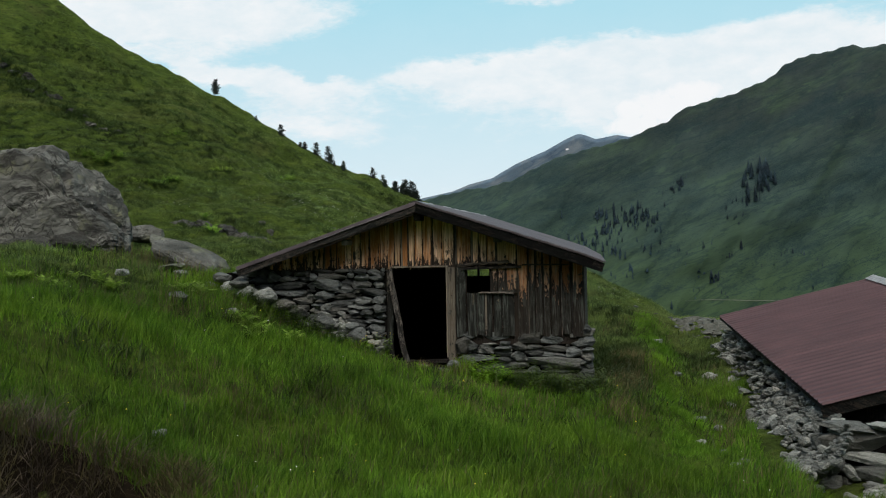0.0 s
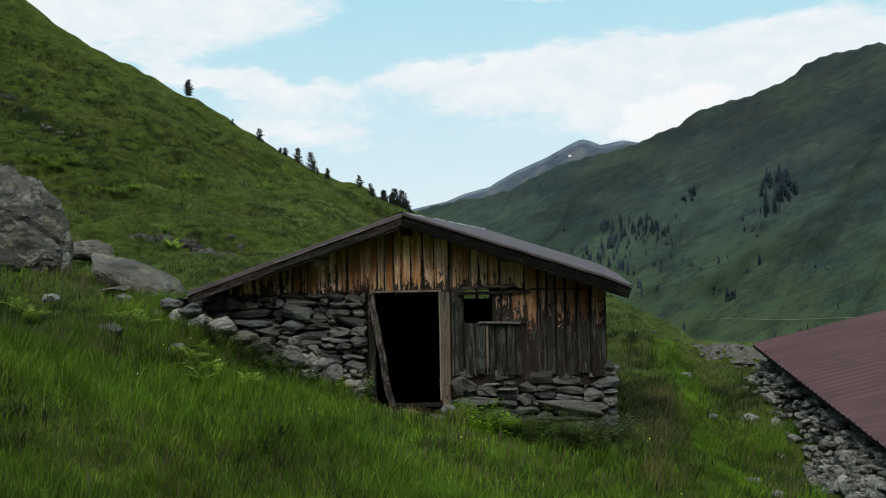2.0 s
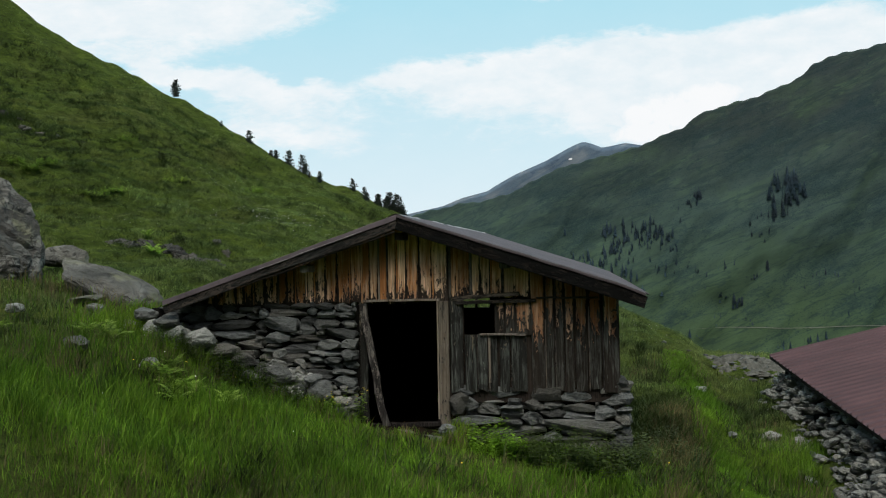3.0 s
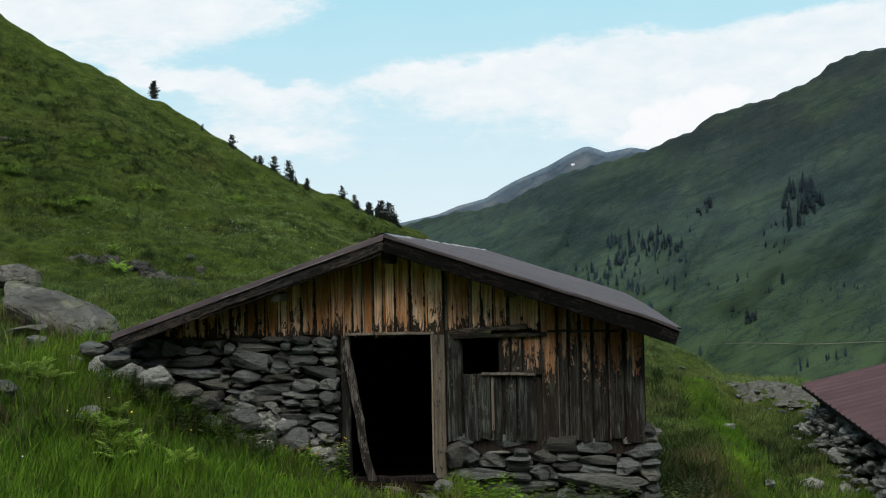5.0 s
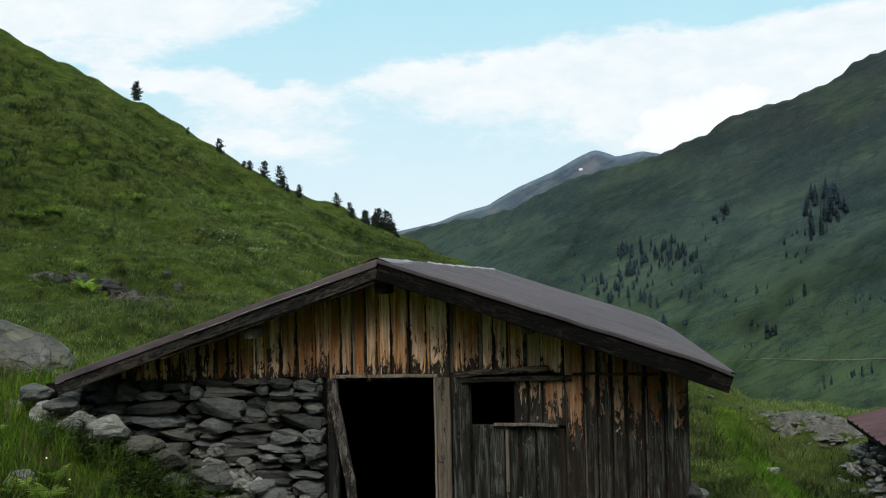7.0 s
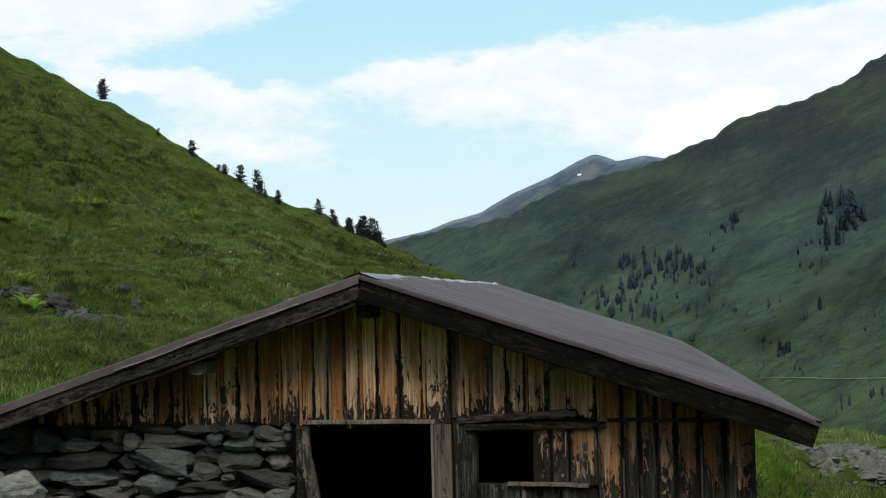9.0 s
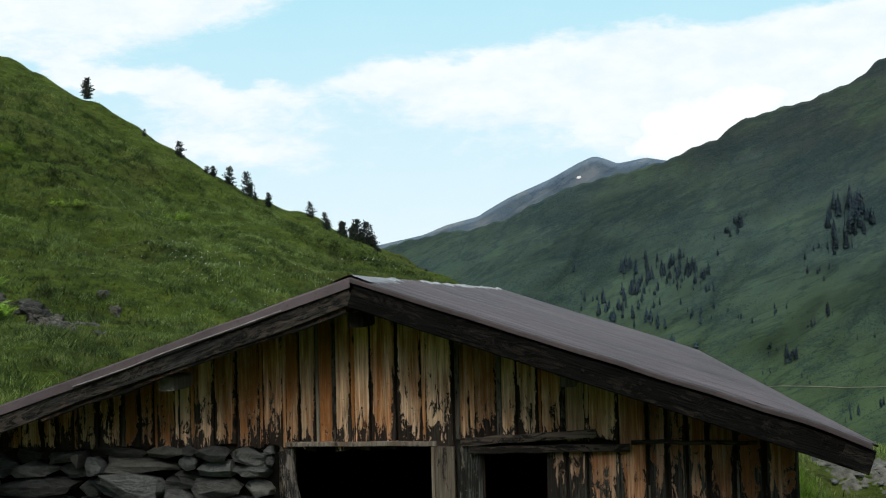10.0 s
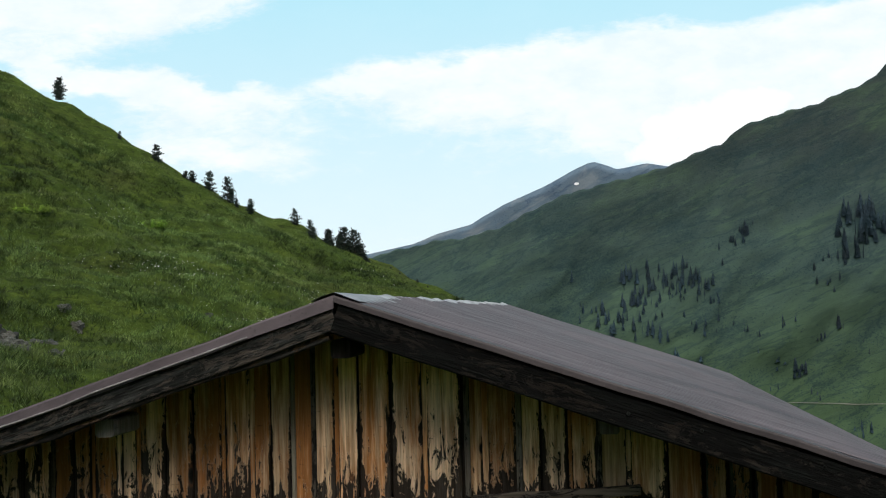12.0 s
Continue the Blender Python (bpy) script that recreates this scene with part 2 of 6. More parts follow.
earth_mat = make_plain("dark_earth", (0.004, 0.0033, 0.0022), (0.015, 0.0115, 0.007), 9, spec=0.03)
# near-black core: the shade in the gaps between stones is its colour
gap_shade_mat = make_plain("wall_core", (0.005, 0.005, 0.0045), (0.013, 0.0125, 0.011), 12, spec=0.03)
gravel_mat = make_plain("bare_gravel", (0.036, 0.038, 0.031), (0.125, 0.130, 0.114), 7, spec=0.08, bump=1.0)
road_mat = make_plain("gravel_track", (0.13, 0.14, 0.12), (0.2, 0.2, 0.18), 3)


def make_sheet(name, a, b, streak_axis, rough, spec):
    """Old painted corrugated metal; its streaks down the slope mix fading with painted light and shade of the ribs."""
    n = Nodes(name)
    s = n.noise(n.pos(streak_axis), 1.6, 7, 0.75, 0.3)
    f = n.noise(n.pos(), 1.3, 5, 0.6)
    d = n.noise(n.pos(), 30, 4, 0.6)
    col = n.mix(n.ramp(s, [(0.35, 0.0), (0.65, 1.0)]), a, b)
    col = n.mix(n.math("MULTIPLY", n.ramp(f, [(0.45, 0.0), (0.7, 1.0)]), 0.35), col, tuple(1.5 * v for v in b))
    col = n.mix(n.math("MULTIPLY", n.ramp(d, [(0.62, 0.0), (0.7, 1.0)]), 0.3), col, tuple(0.4 * v for v in a))
    n.bump(d, 0.15, 0.01)
    return n.done(col, n.ramp(f, [(0.2, rough - 0.08), (0.8, rough + 0.1)]), 0.0, spec)


fold_mat = make_sheet("brown_folded_edge", (0.024, 0.020, 0.021), (0.046, 0.039, 0.041), (3, 3, 3), 0.55, 0.2)
roof_mat = make_sheet("brown_roof_sheet", (0.026, 0.0215, 0.024), (0.100, 0.084, 0.091), (0.35, 11, 0.35), 0.6, 0.25)
red_roof_mat = make_sheet("red_roof_sheet", (0.046, 0.025, 0.027), (0.080, 0.045, 0.048), (0.3, 7, 0.3), 0.62, 0.25)
flash_mat = make_plain("bare_flashing", (0.12, 0.11, 0.11), (0.42, 0.41, 0.41), 7, 0.5, 0.3, 0.4, 0.2)


def make_ground():
    n = Nodes("meadow")
    big = n.noise(n.pos(), 0.35, 5, 0.6, 0.5)
    mid = n.noise(n.pos((0.8, 1, 1.6)), 1.5, 7, 0.68, 0.6)
    tread = n.noise(n.pos((0.5, 1, 2.2)), 4.5, 6, 0.7, 0.15)
    fine = n.noise(n.pos((1, 1, 0.6)), 16, 6, 0.7)
    col = n.ramp(mid, [(0.28, (0.030, 0.046, 0.010)), (0.5, (0.066, 0.102, 0.017)), (0.72, (0.115, 0.160, 0.028))])
    col = n.mix(n.ramp(big, [(0.5, 0.0), (0.75, 0.5)]), col, (0.105, 0.105, 0.036))
    col = n.mix(n.math("MULTIPLY", n.ramp(tread, [(0.52, 0.0), (0.64, 1.0)]), 0.7), col, (0.018, 0.026, 0.009))
    col = n.mix(n.math("MULTIPLY", n.ramp(fine, [(0.53, 0.0), (0.66, 1.0)]), 0.5), col, (0.022, 0.032, 0.011))
    n.bump(n.math("ADD", n.math("MULTIPLY", mid, 2.0), n.math("ADD", fine, n.math("MULTIPLY", tread, -1.6))), 1.0, 0.14)
    return n.done(col, 0.95, spec=0.05)


ground_mat = make_ground()


def make_mountain(name, lush, mid_c, high, rocky):
    """Far slope in haze-tinted colours: pasture below, dull turf above, with scrub, cattle terraces and gullies that
    run aslant.
    """
    n = Nodes(name)
    g = n.add("NewGeometry")
    z = n.add("SeparateXYZ", {"Vector": g.outputs["Position"]}).outputs[2]
    big = n.noise(n.pos(), 0.36, 5, 0.6, 0.5)
    tilt = n.add("VectorRotate", {"Vector": n.pos(), "Angle": 0.42}, rotation_type="Y_AXIS").outputs[0]

    def lay(sx, sz, scale, detail, rough, dist):
        return n.noise(n.add("Mapping", {"Vector": tilt, "Scale": (sx, 1, sz)}).outputs[0], scale, detail, rough, dist)

    mid = lay(0.45, 1.6, 1.3, 8, 0.68, 0.7)
    patch = lay(0.6, 1.3, 0.6, 7, 0.62, 0.3)
    terrace = lay(0.34, 2.0, 2.6, 7, 0.72, 0.8)
    gully = lay(0.30, 1.6, 0.9, 5, 0.6, 0.4)
    fine = n.noise(n.pos((1, 1, 1.3)), 13, 6, 0.72)
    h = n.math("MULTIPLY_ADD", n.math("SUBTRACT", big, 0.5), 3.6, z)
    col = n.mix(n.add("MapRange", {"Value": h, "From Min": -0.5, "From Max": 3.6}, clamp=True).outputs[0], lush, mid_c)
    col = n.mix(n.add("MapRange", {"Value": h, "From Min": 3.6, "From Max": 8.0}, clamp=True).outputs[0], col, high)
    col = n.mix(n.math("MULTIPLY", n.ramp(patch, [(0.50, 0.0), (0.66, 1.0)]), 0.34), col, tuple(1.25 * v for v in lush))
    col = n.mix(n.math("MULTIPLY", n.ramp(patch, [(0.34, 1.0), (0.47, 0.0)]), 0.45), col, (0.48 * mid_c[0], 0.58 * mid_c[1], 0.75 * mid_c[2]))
    col = n.mix(n.math("MULTIPLY", n.ramp(mid, [(0.46, 0.0), (0.62, 1.0)]), 0.34), col, tuple(0.5 * v for v in mid_c))
    col = n.mix(n.math("MULTIPLY", n.ramp(terrace, [(0.54, 0.0), (0.66, 1.0)]), 0.2), col, tuple(1.6 * v for v in lush))
    col = n.mix(n.math("MULTIPLY", n.ramp(terrace, [(0.34, 1.0), (0.46, 0.0)]), 0.14), col, tuple(0.5 * v for v in mid_c))
    groove = n.math("SUBTRACT", 1.0, n.math("DIVIDE", n.math("ABSOLUTE", n.math("SUBTRACT", gully, 0.5)), 0.03), clamp=True)
    col = n.mix(n.math("MULTIPLY", groove, 0.5), col, (0.4 * mid_c[0], 0.5 * mid_c[1], 0.65 * mid_c[2]))
    scrub = n.math("ADD", n.noise(n.pos((1, 1, 1.2)), 17, 4, 0.65), n.math("MULTIPLY_ADD", patch, -0.45, 0.22))
    col = n.mix(n.math("MULTIPLY", n.ramp(scrub, [(0.56, 0.0), (0.63, 1.0)]), 0.55), col, (0.34 * mid_c[0], 0.45 * mid_c[1], 0.6 * mid_c[2]))
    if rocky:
        # rock tones of the peak, blued for haze
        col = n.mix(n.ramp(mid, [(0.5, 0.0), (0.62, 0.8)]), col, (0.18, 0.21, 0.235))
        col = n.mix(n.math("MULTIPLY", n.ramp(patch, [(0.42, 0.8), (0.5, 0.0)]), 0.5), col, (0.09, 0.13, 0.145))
    n.bump(n.math("ADD", n.math("MULTIPLY", mid, 1.6), n.math("ADD", n.math("MULTIPLY", fine, 0.5), n.math("MULTIPLY", terrace, 0.3))), 0.3, 0.10)
    return n.done(col, 0.95, spec=0.05)


# distance haze is painted into these base colours, palest on the peak
mountain_mat = make_mountain("hazed_pasture", (0.057, 0.097, 0.051), (0.042, 0.070, 0.062), (0.038, 0.053, 0.052), False)
peak_mat = make_mountain("hazed_peak", (0.085, 0.132, 0.170), (0.100, 0.146, 0.190), (0.112, 0.155, 0.205), True)


def make_leaf(name, a, b, through_light=0.3):
    n = Nodes(name)
    g = n.add("NewGeometry")
    r = g.outputs["Random Per Island"]
    p = n.noise(n.pos(), 0.5, 4, 0.6)
    q = n.noise(n.pos(), 2.2, 4, 0.6)
    col = n.mix(r, a, b)
    col = n.mix(n.ramp(p, [(0.45, 0.0), (0.7, 0.5)]), col, (b[0] * 1.25, b[1] * 0.95, b[2] * 1.1))
    col = n.mix(1.0, col, n.ramp(q, [(0.3, 0.5), (0.7, 1.55)]), "MULTIPLY")
    wide = n.noise(n.pos((1, 1, 0.6)), 0.22, 3, 0.5)
    col = n.mix(1.0, col, n.ramp(wide, [(0.36, 0.66), (0.64, 1.32)]), "MULTIPLY")
    n.done(col, 0.65, spec=0.2)
    t = n.add("BsdfTranslucent", {"Color": col})
    m = n.add("MixShader", {"Fac": through_light})
    n.tree.links.new(n.bsdf.outputs[0], m.inputs[1])
    n.tree.links.new(t.outputs[0], m.inputs[2])
    n.tree.links.new(m.outputs[0], n.tree.nodes["Material Output"].inputs["Surface"])
    return n.mat


hill_grass_mat = make_leaf("hill_grass", (0.052, 0.090, 0.028), (0.185, 0.262, 0.076), 0.36)
grass_mat = make_leaf("meadow_grass", (0.041, 0.100, 0.009), (0.138, 0.264, 0.020), 0.42)
dry_mat = make_leaf("seeding_grass", (0.075, 0.070, 0.030), (0.15, 0.135, 0.06))
fern_mat = make_leaf("fern_green", (0.10, 0.19, 0.022), (0.23, 0.37, 0.055), 0.45)
path_mat = make_leaf("short_green_grass", (0.055, 0.13, 0.008), (0.13, 0.27, 0.02), 0.42)
dead_mat = make_leaf("dead_grass", (0.055, 0.046, 0.034), (0.17, 0.145, 0.108), 0.2)
shrub_mat = make_leaf("shrub_green", (0.018, 0.036, 0.009), (0.055, 0.09, 0.02))
conifer_mat = make_leaf("conifer_needle", (0.014, 0.024, 0.018), (0.032, 0.050, 0.036))
# the needle colour again, with blue distance haze painted in
far_conifer_mat = make_leaf("hazed_conifer", (0.013, 0.031, 0.043), (0.024, 0.049, 0.064), 0.15)
bark_mat = make_plain("conifer_bark", (0.03, 0.024, 0.02), (0.07, 0.055, 0.045), 20)
white_flower_mat = make_plain("white_flower", (0.7, 0.7, 0.66), (0.8, 0.8, 0.78), 5)
yellow_flower_mat = make_plain("yellow_flower", (0.55, 0.42, 0.03), (0.7, 0.55, 0.05), 5)
snow_mat = make_plain("snow_patch", (0.75, 0.77, 0.8), (0.85, 0.86, 0.88), 5)


# ---------------------------------------------------------------- building helpers
def mesh_ob(name, bm, mat, parent=None, label="", smooth=False):
    me = bpy.data.meshes.new(name)
    bmesh.ops.recalc_face_normals(bm, faces=bm.faces)
    bm.to_mesh(me)
    bm.free()
    if smooth:
        me.polygons.foreach_set("use_smooth", [True] * len(me.polygons))
    me.materials.append(mat)
    ob = new(name, me)
    if parent:
        ob.parent = parent
    if label:
        tagged(ob, label)
    return ob


part = mesh_ob


def add_box(bm, lo, hi, m=None, bevel=0.0):
    """A box from corner to corner, with softened edges where bevel is given."""
    size = [b - a for a, b in zip(lo, hi)]
    mid = [(a + b) / 2 for a, b in zip(lo, hi)]
    made = bmesh.ops.create_cube(bm, size=1.0, matrix=Matrix.LocRotScale(mid, None, size))["verts"]
    if bevel:
        edges = list({e for v in made for e in v.link_edges})
        made = list({v for f in bmesh.ops.bevel(bm, geom=edges, offset=bevel, segments=1, affect="EDGES")["faces"] for v in f.verts} | {v for v in made if v.is_valid})
    if m is not None:
        bmesh.ops.transform(bm, matrix=m, verts=made)
    return made


def add_prism(bm, outline, y0, y1):
    """An outline of (x, z) points drawn out from y0 to y1."""
    a = [bm.verts.new((x, y0, z)) for x, z in outline]
    b = [bm.verts.new((x, y1, z)) for x, z in outline]
    k = len(a)
    bm.faces.new(a)
    bm.faces.new(b[::-1])
    for i in range(k):
        bm.faces.new((a[i], b[i], b[(i + 1) % k], a[(i + 1) % k]))


def beam(bm, p, q, wide, high, up=(0, 0, 1), bevel=0.008, wob=0.0):
    """A squared timber from p to q, slightly crooked where wob is given."""
    p, q = Vector(p), Vector(q)
    d = (q - p).normalized()
    side = d.cross(Vector(up)).normalized()
    top = side.cross(d).normalized()
    steps = 7 if wob else 1
    rings = []
    for i in range(steps + 1):
        c = p.lerp(q, i / steps)
        w = wob * noise.noise((c.x * 1.7, c.z * 1.3, i * 0.7))
        v = wob * noise.noise((c.x * 2.1 + 9, c.z, i * 0.9))
        c = c + side * w + top * v
        a, b = wide / 2, high / 2
        k = min(a, b) * 0.25
        rings.append([bm.verts.new(c + side * s + top * t) for s, t in ((-a, -b + k), (-a, b - k), (-a + k, b), (a - k, b), (a, b - k), (a, -b + k), (a - k, -b), (-a + k, -b))])
    for r, s in zip(rings, rings[1:]):
        for i in range(8):
            bm.faces.new((r[i], r[(i + 1) % 8], s[(i + 1) % 8], s[i]))
    bm.faces.new(rings[0])
    bm.faces.new(rings[-1][::-1])


def empty(name, at, label, category, group="", kind=""):
    ob = new(name)
    ob.empty_display_size = 0.2
    ob.location = at
    return tagged(ob, label, category, group, kind)


def hash01(*v):
    return (math.sin(sum(a * b for a, b in zip(v, (12.9898, 78.233, 37.719, 4.581)))) * 43758.5453) % 1.0


# rough stone bodies, shared by all the walls
def stone_mesh(i, mat):
    bm = bmesh.new()
    bmesh.ops.create_cube(bm, size=1.0)
    bmesh.ops.subdivide_edges(bm, edges=bm.edges, cuts=1, use_grid_fill=True)
    rs = random.Random(i * 3 + 1)
    cuts = [(Vector((rs.uniform(-1, 1), rs.uniform(-1, 0.6), rs.uniform(-1, 1))).normalized(), rs.uniform(0.36, 0.5)) for _ in range(6)]
    for v in bm.verts:
        r = v.co.length
        c = v.co * (0.56 / r) * 0.36 + v.co * 0.64
        for d, k in cuts:
            c -= d * max(0.0, c.dot(d) - k) * 0.9
        taper = 1 - 0.35 * max(0.0, c.x * (1 if i % 2 else -1)) * (1 + 0.5 * (i % 3))
        c = Vector((c.x, c.y, c.z * taper + 0.10 * c.x * ((i % 5) - 2) / 2))
        c += Vector(noise.noise_vector(v.co * 2.3 + Vector((i * 7.7, i * 3.1, 0)))) * 0.17
        v.co = c
    me = bpy.data.meshes.new("stone")
    bmesh.ops.recalc_face_normals(bm, faces=bm.faces)
    bm.to_mesh(me)
    bm.free()
    me.materials.append(mat)
    return me


STONES = [stone_mesh(i, stone_mat) for i in range(12)]
RUBBLE = [stone_mesh(i + 20, rubble_mat) for i in range(8)]


def put_stone(parent, at, size, turn, pool, pick):
    ob = bpy.data.objects.new("stone", pool[pick % len(pool)])
    scene.collection.objects.link(ob)
    ob.parent = parent
    root, base = parent, Vector((0, 0, 0))
    while root:
        base, root = base + root.location, root.parent
    ob.matrix_basis = Matrix.LocRotScale(Vector(at) - base, Euler(turn), size)
    return ob


def lay_stones(parent, x0, x1, bottom, top, y, rng, pool=STONES, low=0.08, high=0.2, long=(0.16, 0.5), deep=0.32, fill=1.07):
    """Dry-laid stones, each dropped where the wall is lowest, each its own piece."""
    step = 0.02
    m = int((x1 - x0) / step)
    level = [bottom(x0 + (i + 0.5) * step) for i in range(m)]
    roof = [top(x0 + (i + 0.5) * step) for i in range(m)]
    for _ in range(900):
        gaps = [r - v for r, v in zip(roof, level)]
        if max(gaps) < 0.05:
            break
        i = min((k for k in range(m) if gaps[k] >= 0.05), key=lambda k: level[k])
        h = rng.uniform(low, high) * (1.25 if rng.random() < 0.15 else 1.0)
        w = rng.uniform(*long) * (0.55 + 3.0 * h)
        a = i
        while a > 0 and level[a - 1] - level[i] < 0.035 and (i - a) * step < w:
            a -= 1
        b = a
        while b < m and (b - a) * step < w and level[b] - level[i] < 0.06 and gaps[b] >= 0.04:
            b += 1
        wide = (b - a) * step
        base = sum(level[a:b]) / max(1, b - a)
        h = min(h, 0.045 + wide * 0.75, max(0.04, min(roof[a:b]) - base + 0.01)) if b > a else h
        if wide > 0.05:
            cx, z = x0 + (a + b) / 2 * step, base + h / 2
            put_stone(parent, (cx, y(cx, z) + rng.uniform(-0.08, 0.07), z), (wide * fill, deep, h * fill),
                      (rng.uniform(-0.1, 0.1), rng.uniform(-0.13, 0.13), rng.uniform(-0.2, 0.2)), pool, rng.randrange(99))
        for k in range(a, max(b, a + 1)):
            level[k] = base + h + rng.uniform(-0.008, 0.008) if wide > 0.05 else level[k] + 0.05

# ---------------------------------------------------------------- the lie of the land
CREST_X = (-60, -30, -21, -18.4, -15.9, -13.85, -12.1, -10.5, -8.6, -7.2, -5.6, -3.2, 0, 2.3, 3.3, 4.4, 6, 9, 20)
CREST_Z = (30, 18, 12.96, 11.0, 9.58, 8.7, 7.42, 6.25, 5.37, 4.85, 3.95, 2.97, 1.95, 0.95, 0.45, -0.32, -0.42, -0.6, -3)


def smooth01(v):
    v = np.clip(v, 0, 1)
    return v * v * (3 - 2 * v)


SLOPE_X = (-60, -30, -12, -10, -8, -6.4, -5, -4.2, -2.7, 0, 2.7, 5, 8, 20, 60)
SLOPE_Z = (8, 4.2, 2.45, 2.2, 1.95, 1.68, 1.4, 1.1, 0.45, -0.28, -0.66, -1.02, -1.1, -2, -4)


def near_height(x, y):
    s = sum(np.interp(x + d, SLOPE_X, SLOPE_Z) for d in (-0.8, -0.4, 0, 0.4, 0.8)) / 5
    return s + 0.045 * np.clip(y, -40, 12) + 0.35 * smooth01((y + 2) / 6) * smooth01((x - 2.5) / 1.5) * (1 - smooth01((x - 3.6) / 1.2))


def bank_edge(x):
    return -10.3 + 0.22 * np.sin(x * 2.1) - 0.25 * np.clip(-2.4 - x, 0, 3)


def land(x, y):
    """Height of the ground, without its small bumps."""
    x, y = np.asarray(x, float), np.asarray(y, float)
    yc = 22.5 - 8.5 * smooth01((x + 5) / 9.5)
    crest = np.interp(x, CREST_X, CREST_Z)
    base = near_height(x, y)
    w = np.clip((y - 4) / (yc - 4), 0, 1)
    z = base + (crest - base) * w ** 1.15
    # the barn stands in a hollow that climbs to a bare strip behind it
    hollow = -1.08 + 0.02 * np.clip(y, -4, 8) + 0.72 * smooth01((y - 7.4) / 2.4)
    k = smooth01((x - 3.7) / 1.2) * smooth01((y + 3) / 2) * (1 - smooth01((y - 11) / 2))
    z = z * (1 - k) + hollow * k
    z = z - 0.55 * smooth01((x - 5.7) / 0.8) * smooth01((-2.7 - y) / 0.6) * smooth01((y + 9) / 3)
    over = np.clip(y - yc, 0, 60)
    z = z - 0.9 * over * smooth01(over / 2.0)
    z = np.maximum(z, -7 - 0.02 * np.abs(x))
    # an unseen valley side climbs behind, added to block low sky light
    back = np.clip(-y - 55 + 0.15 * x, 0, 300)
    z = z + 0.42 * back * smooth01(back / 30)
    # an earth bank breaks off below the meadow
    z = z - 1.0 * smooth01((bank_edge(x) - y) / 0.4) * smooth01((-0.9 - x) / 1.2)
    # the hut stands in a level cut in the slope
    inside = smooth01((x + 4.3) / 0.6) * smooth01((2.9 - x) / 0.3) * smooth01((y + 0.1) / 0.3) * smooth01((6.5 - y) / 0.5)
    door = smooth01((x + 1.75) / 0.4) * smooth01((0.3 - x) / 0.4) * smooth01((y + 1.3) / 0.9) * smooth01((1.0 - y) / 0.3)
    k = np.maximum(inside, door * 0.8)
    room = smooth01((x + 4.0) / 0.3) * smooth01((2.4 - x) / 0.3) * smooth01(y / 0.2) * smooth01((5.7 - y) / 0.4)
    return z * (1 - k) + np.minimum(z, -0.22) * k - 0.5 * room


def bumps(x, y):
    s = 0.0
    for a, f, p in ((0.16, 0.5, 0.3), (0.10, 1.1, 1.7), (0.06, 2.3, 4.1), (0.03, 4.9, 2.2)):
        s = s + a * np.sin(f * x * 1.3 + p + 1.4 * np.sin(0.7 * f * y + p)) * np.sin(f * y * 1.1 + 2 * p + 1.2 * np.sin(0.8 * f * x))
    return s


def ground_z(x, y):
    flat = 1 - np.clip(1.6 - np.hypot((np.asarray(x) + 0.9) / 4.2, (np.asarray(y) - 2.5) / 4.0), 0, 1)
    z = land(x, y)
    x, y = np.asarray(x, float), np.asarray(y, float)
    tread = 0.05 * np.sin(17 * z + 2.4 * np.sin(0.9 * x) + 1.7 * np.sin(1.3 * y + 0.5 * x)) + 0.03 * np.sin(31 * z + 3.0 * np.sin(1.7 * x + 0.6 * y))
    return z + bumps(x, y) * flat + tread * smooth01((y - 5) / 4) * smooth01((2.0 - x) / 2) * (1 - 0.9 * smooth01((y - 15.5 + 0.25 * np.clip(x + 5, 0, 9)) / 4))


def stretched(lo, hi, near_lo, near_hi, step, far_steps):
    mid = np.arange(near_lo, near_hi + step / 2, step)
    left = near_lo - (near_lo - lo) * (np.linspace(0, 1, far_steps + 1)[1:][::-1]) ** 2.4
    right = near_hi + (hi - near_hi) * (np.linspace(0, 1, far_steps + 1)[1:]) ** 2.4
    return np.concatenate([left, mid, right])


def sheet(name, px, py, pz, mat, smooth=True):
    """A grid mesh out of 2D arrays of places."""
    r, c = px.shape
    idx = np.arange(r * c).reshape(r, c)
    quads = np.stack([idx[:-1, :-1], idx[:-1, 1:], idx[1:, 1:], idx[1:, :-1]], -1).reshape(-1, 4)
    me = bpy.data.meshes.new(name)
    me.from_pydata(np.stack([px, py, pz], -1).reshape(-1, 3).tolist(), [], quads.tolist())
    me.polygons.foreach_set("use_smooth", [smooth] * len(me.polygons))
    me.materials.append(mat)
    return new(name, me)


gx, gy = np.meshgrid(stretched(-400, 400, -24, 13, 0.16, 26), stretched(-400, 400, -15, 25, 0.18, 26))
bx, by = np.meshgrid(np.linspace(-7.0, -0.3, 90), np.linspace(-12.6, -9.9, 60))
ground = tagged(sheet("ground", gx, gy, ground_z(gx, gy), ground_mat), "steep green alpine meadow with rough grass", "meadow", kind="structure")

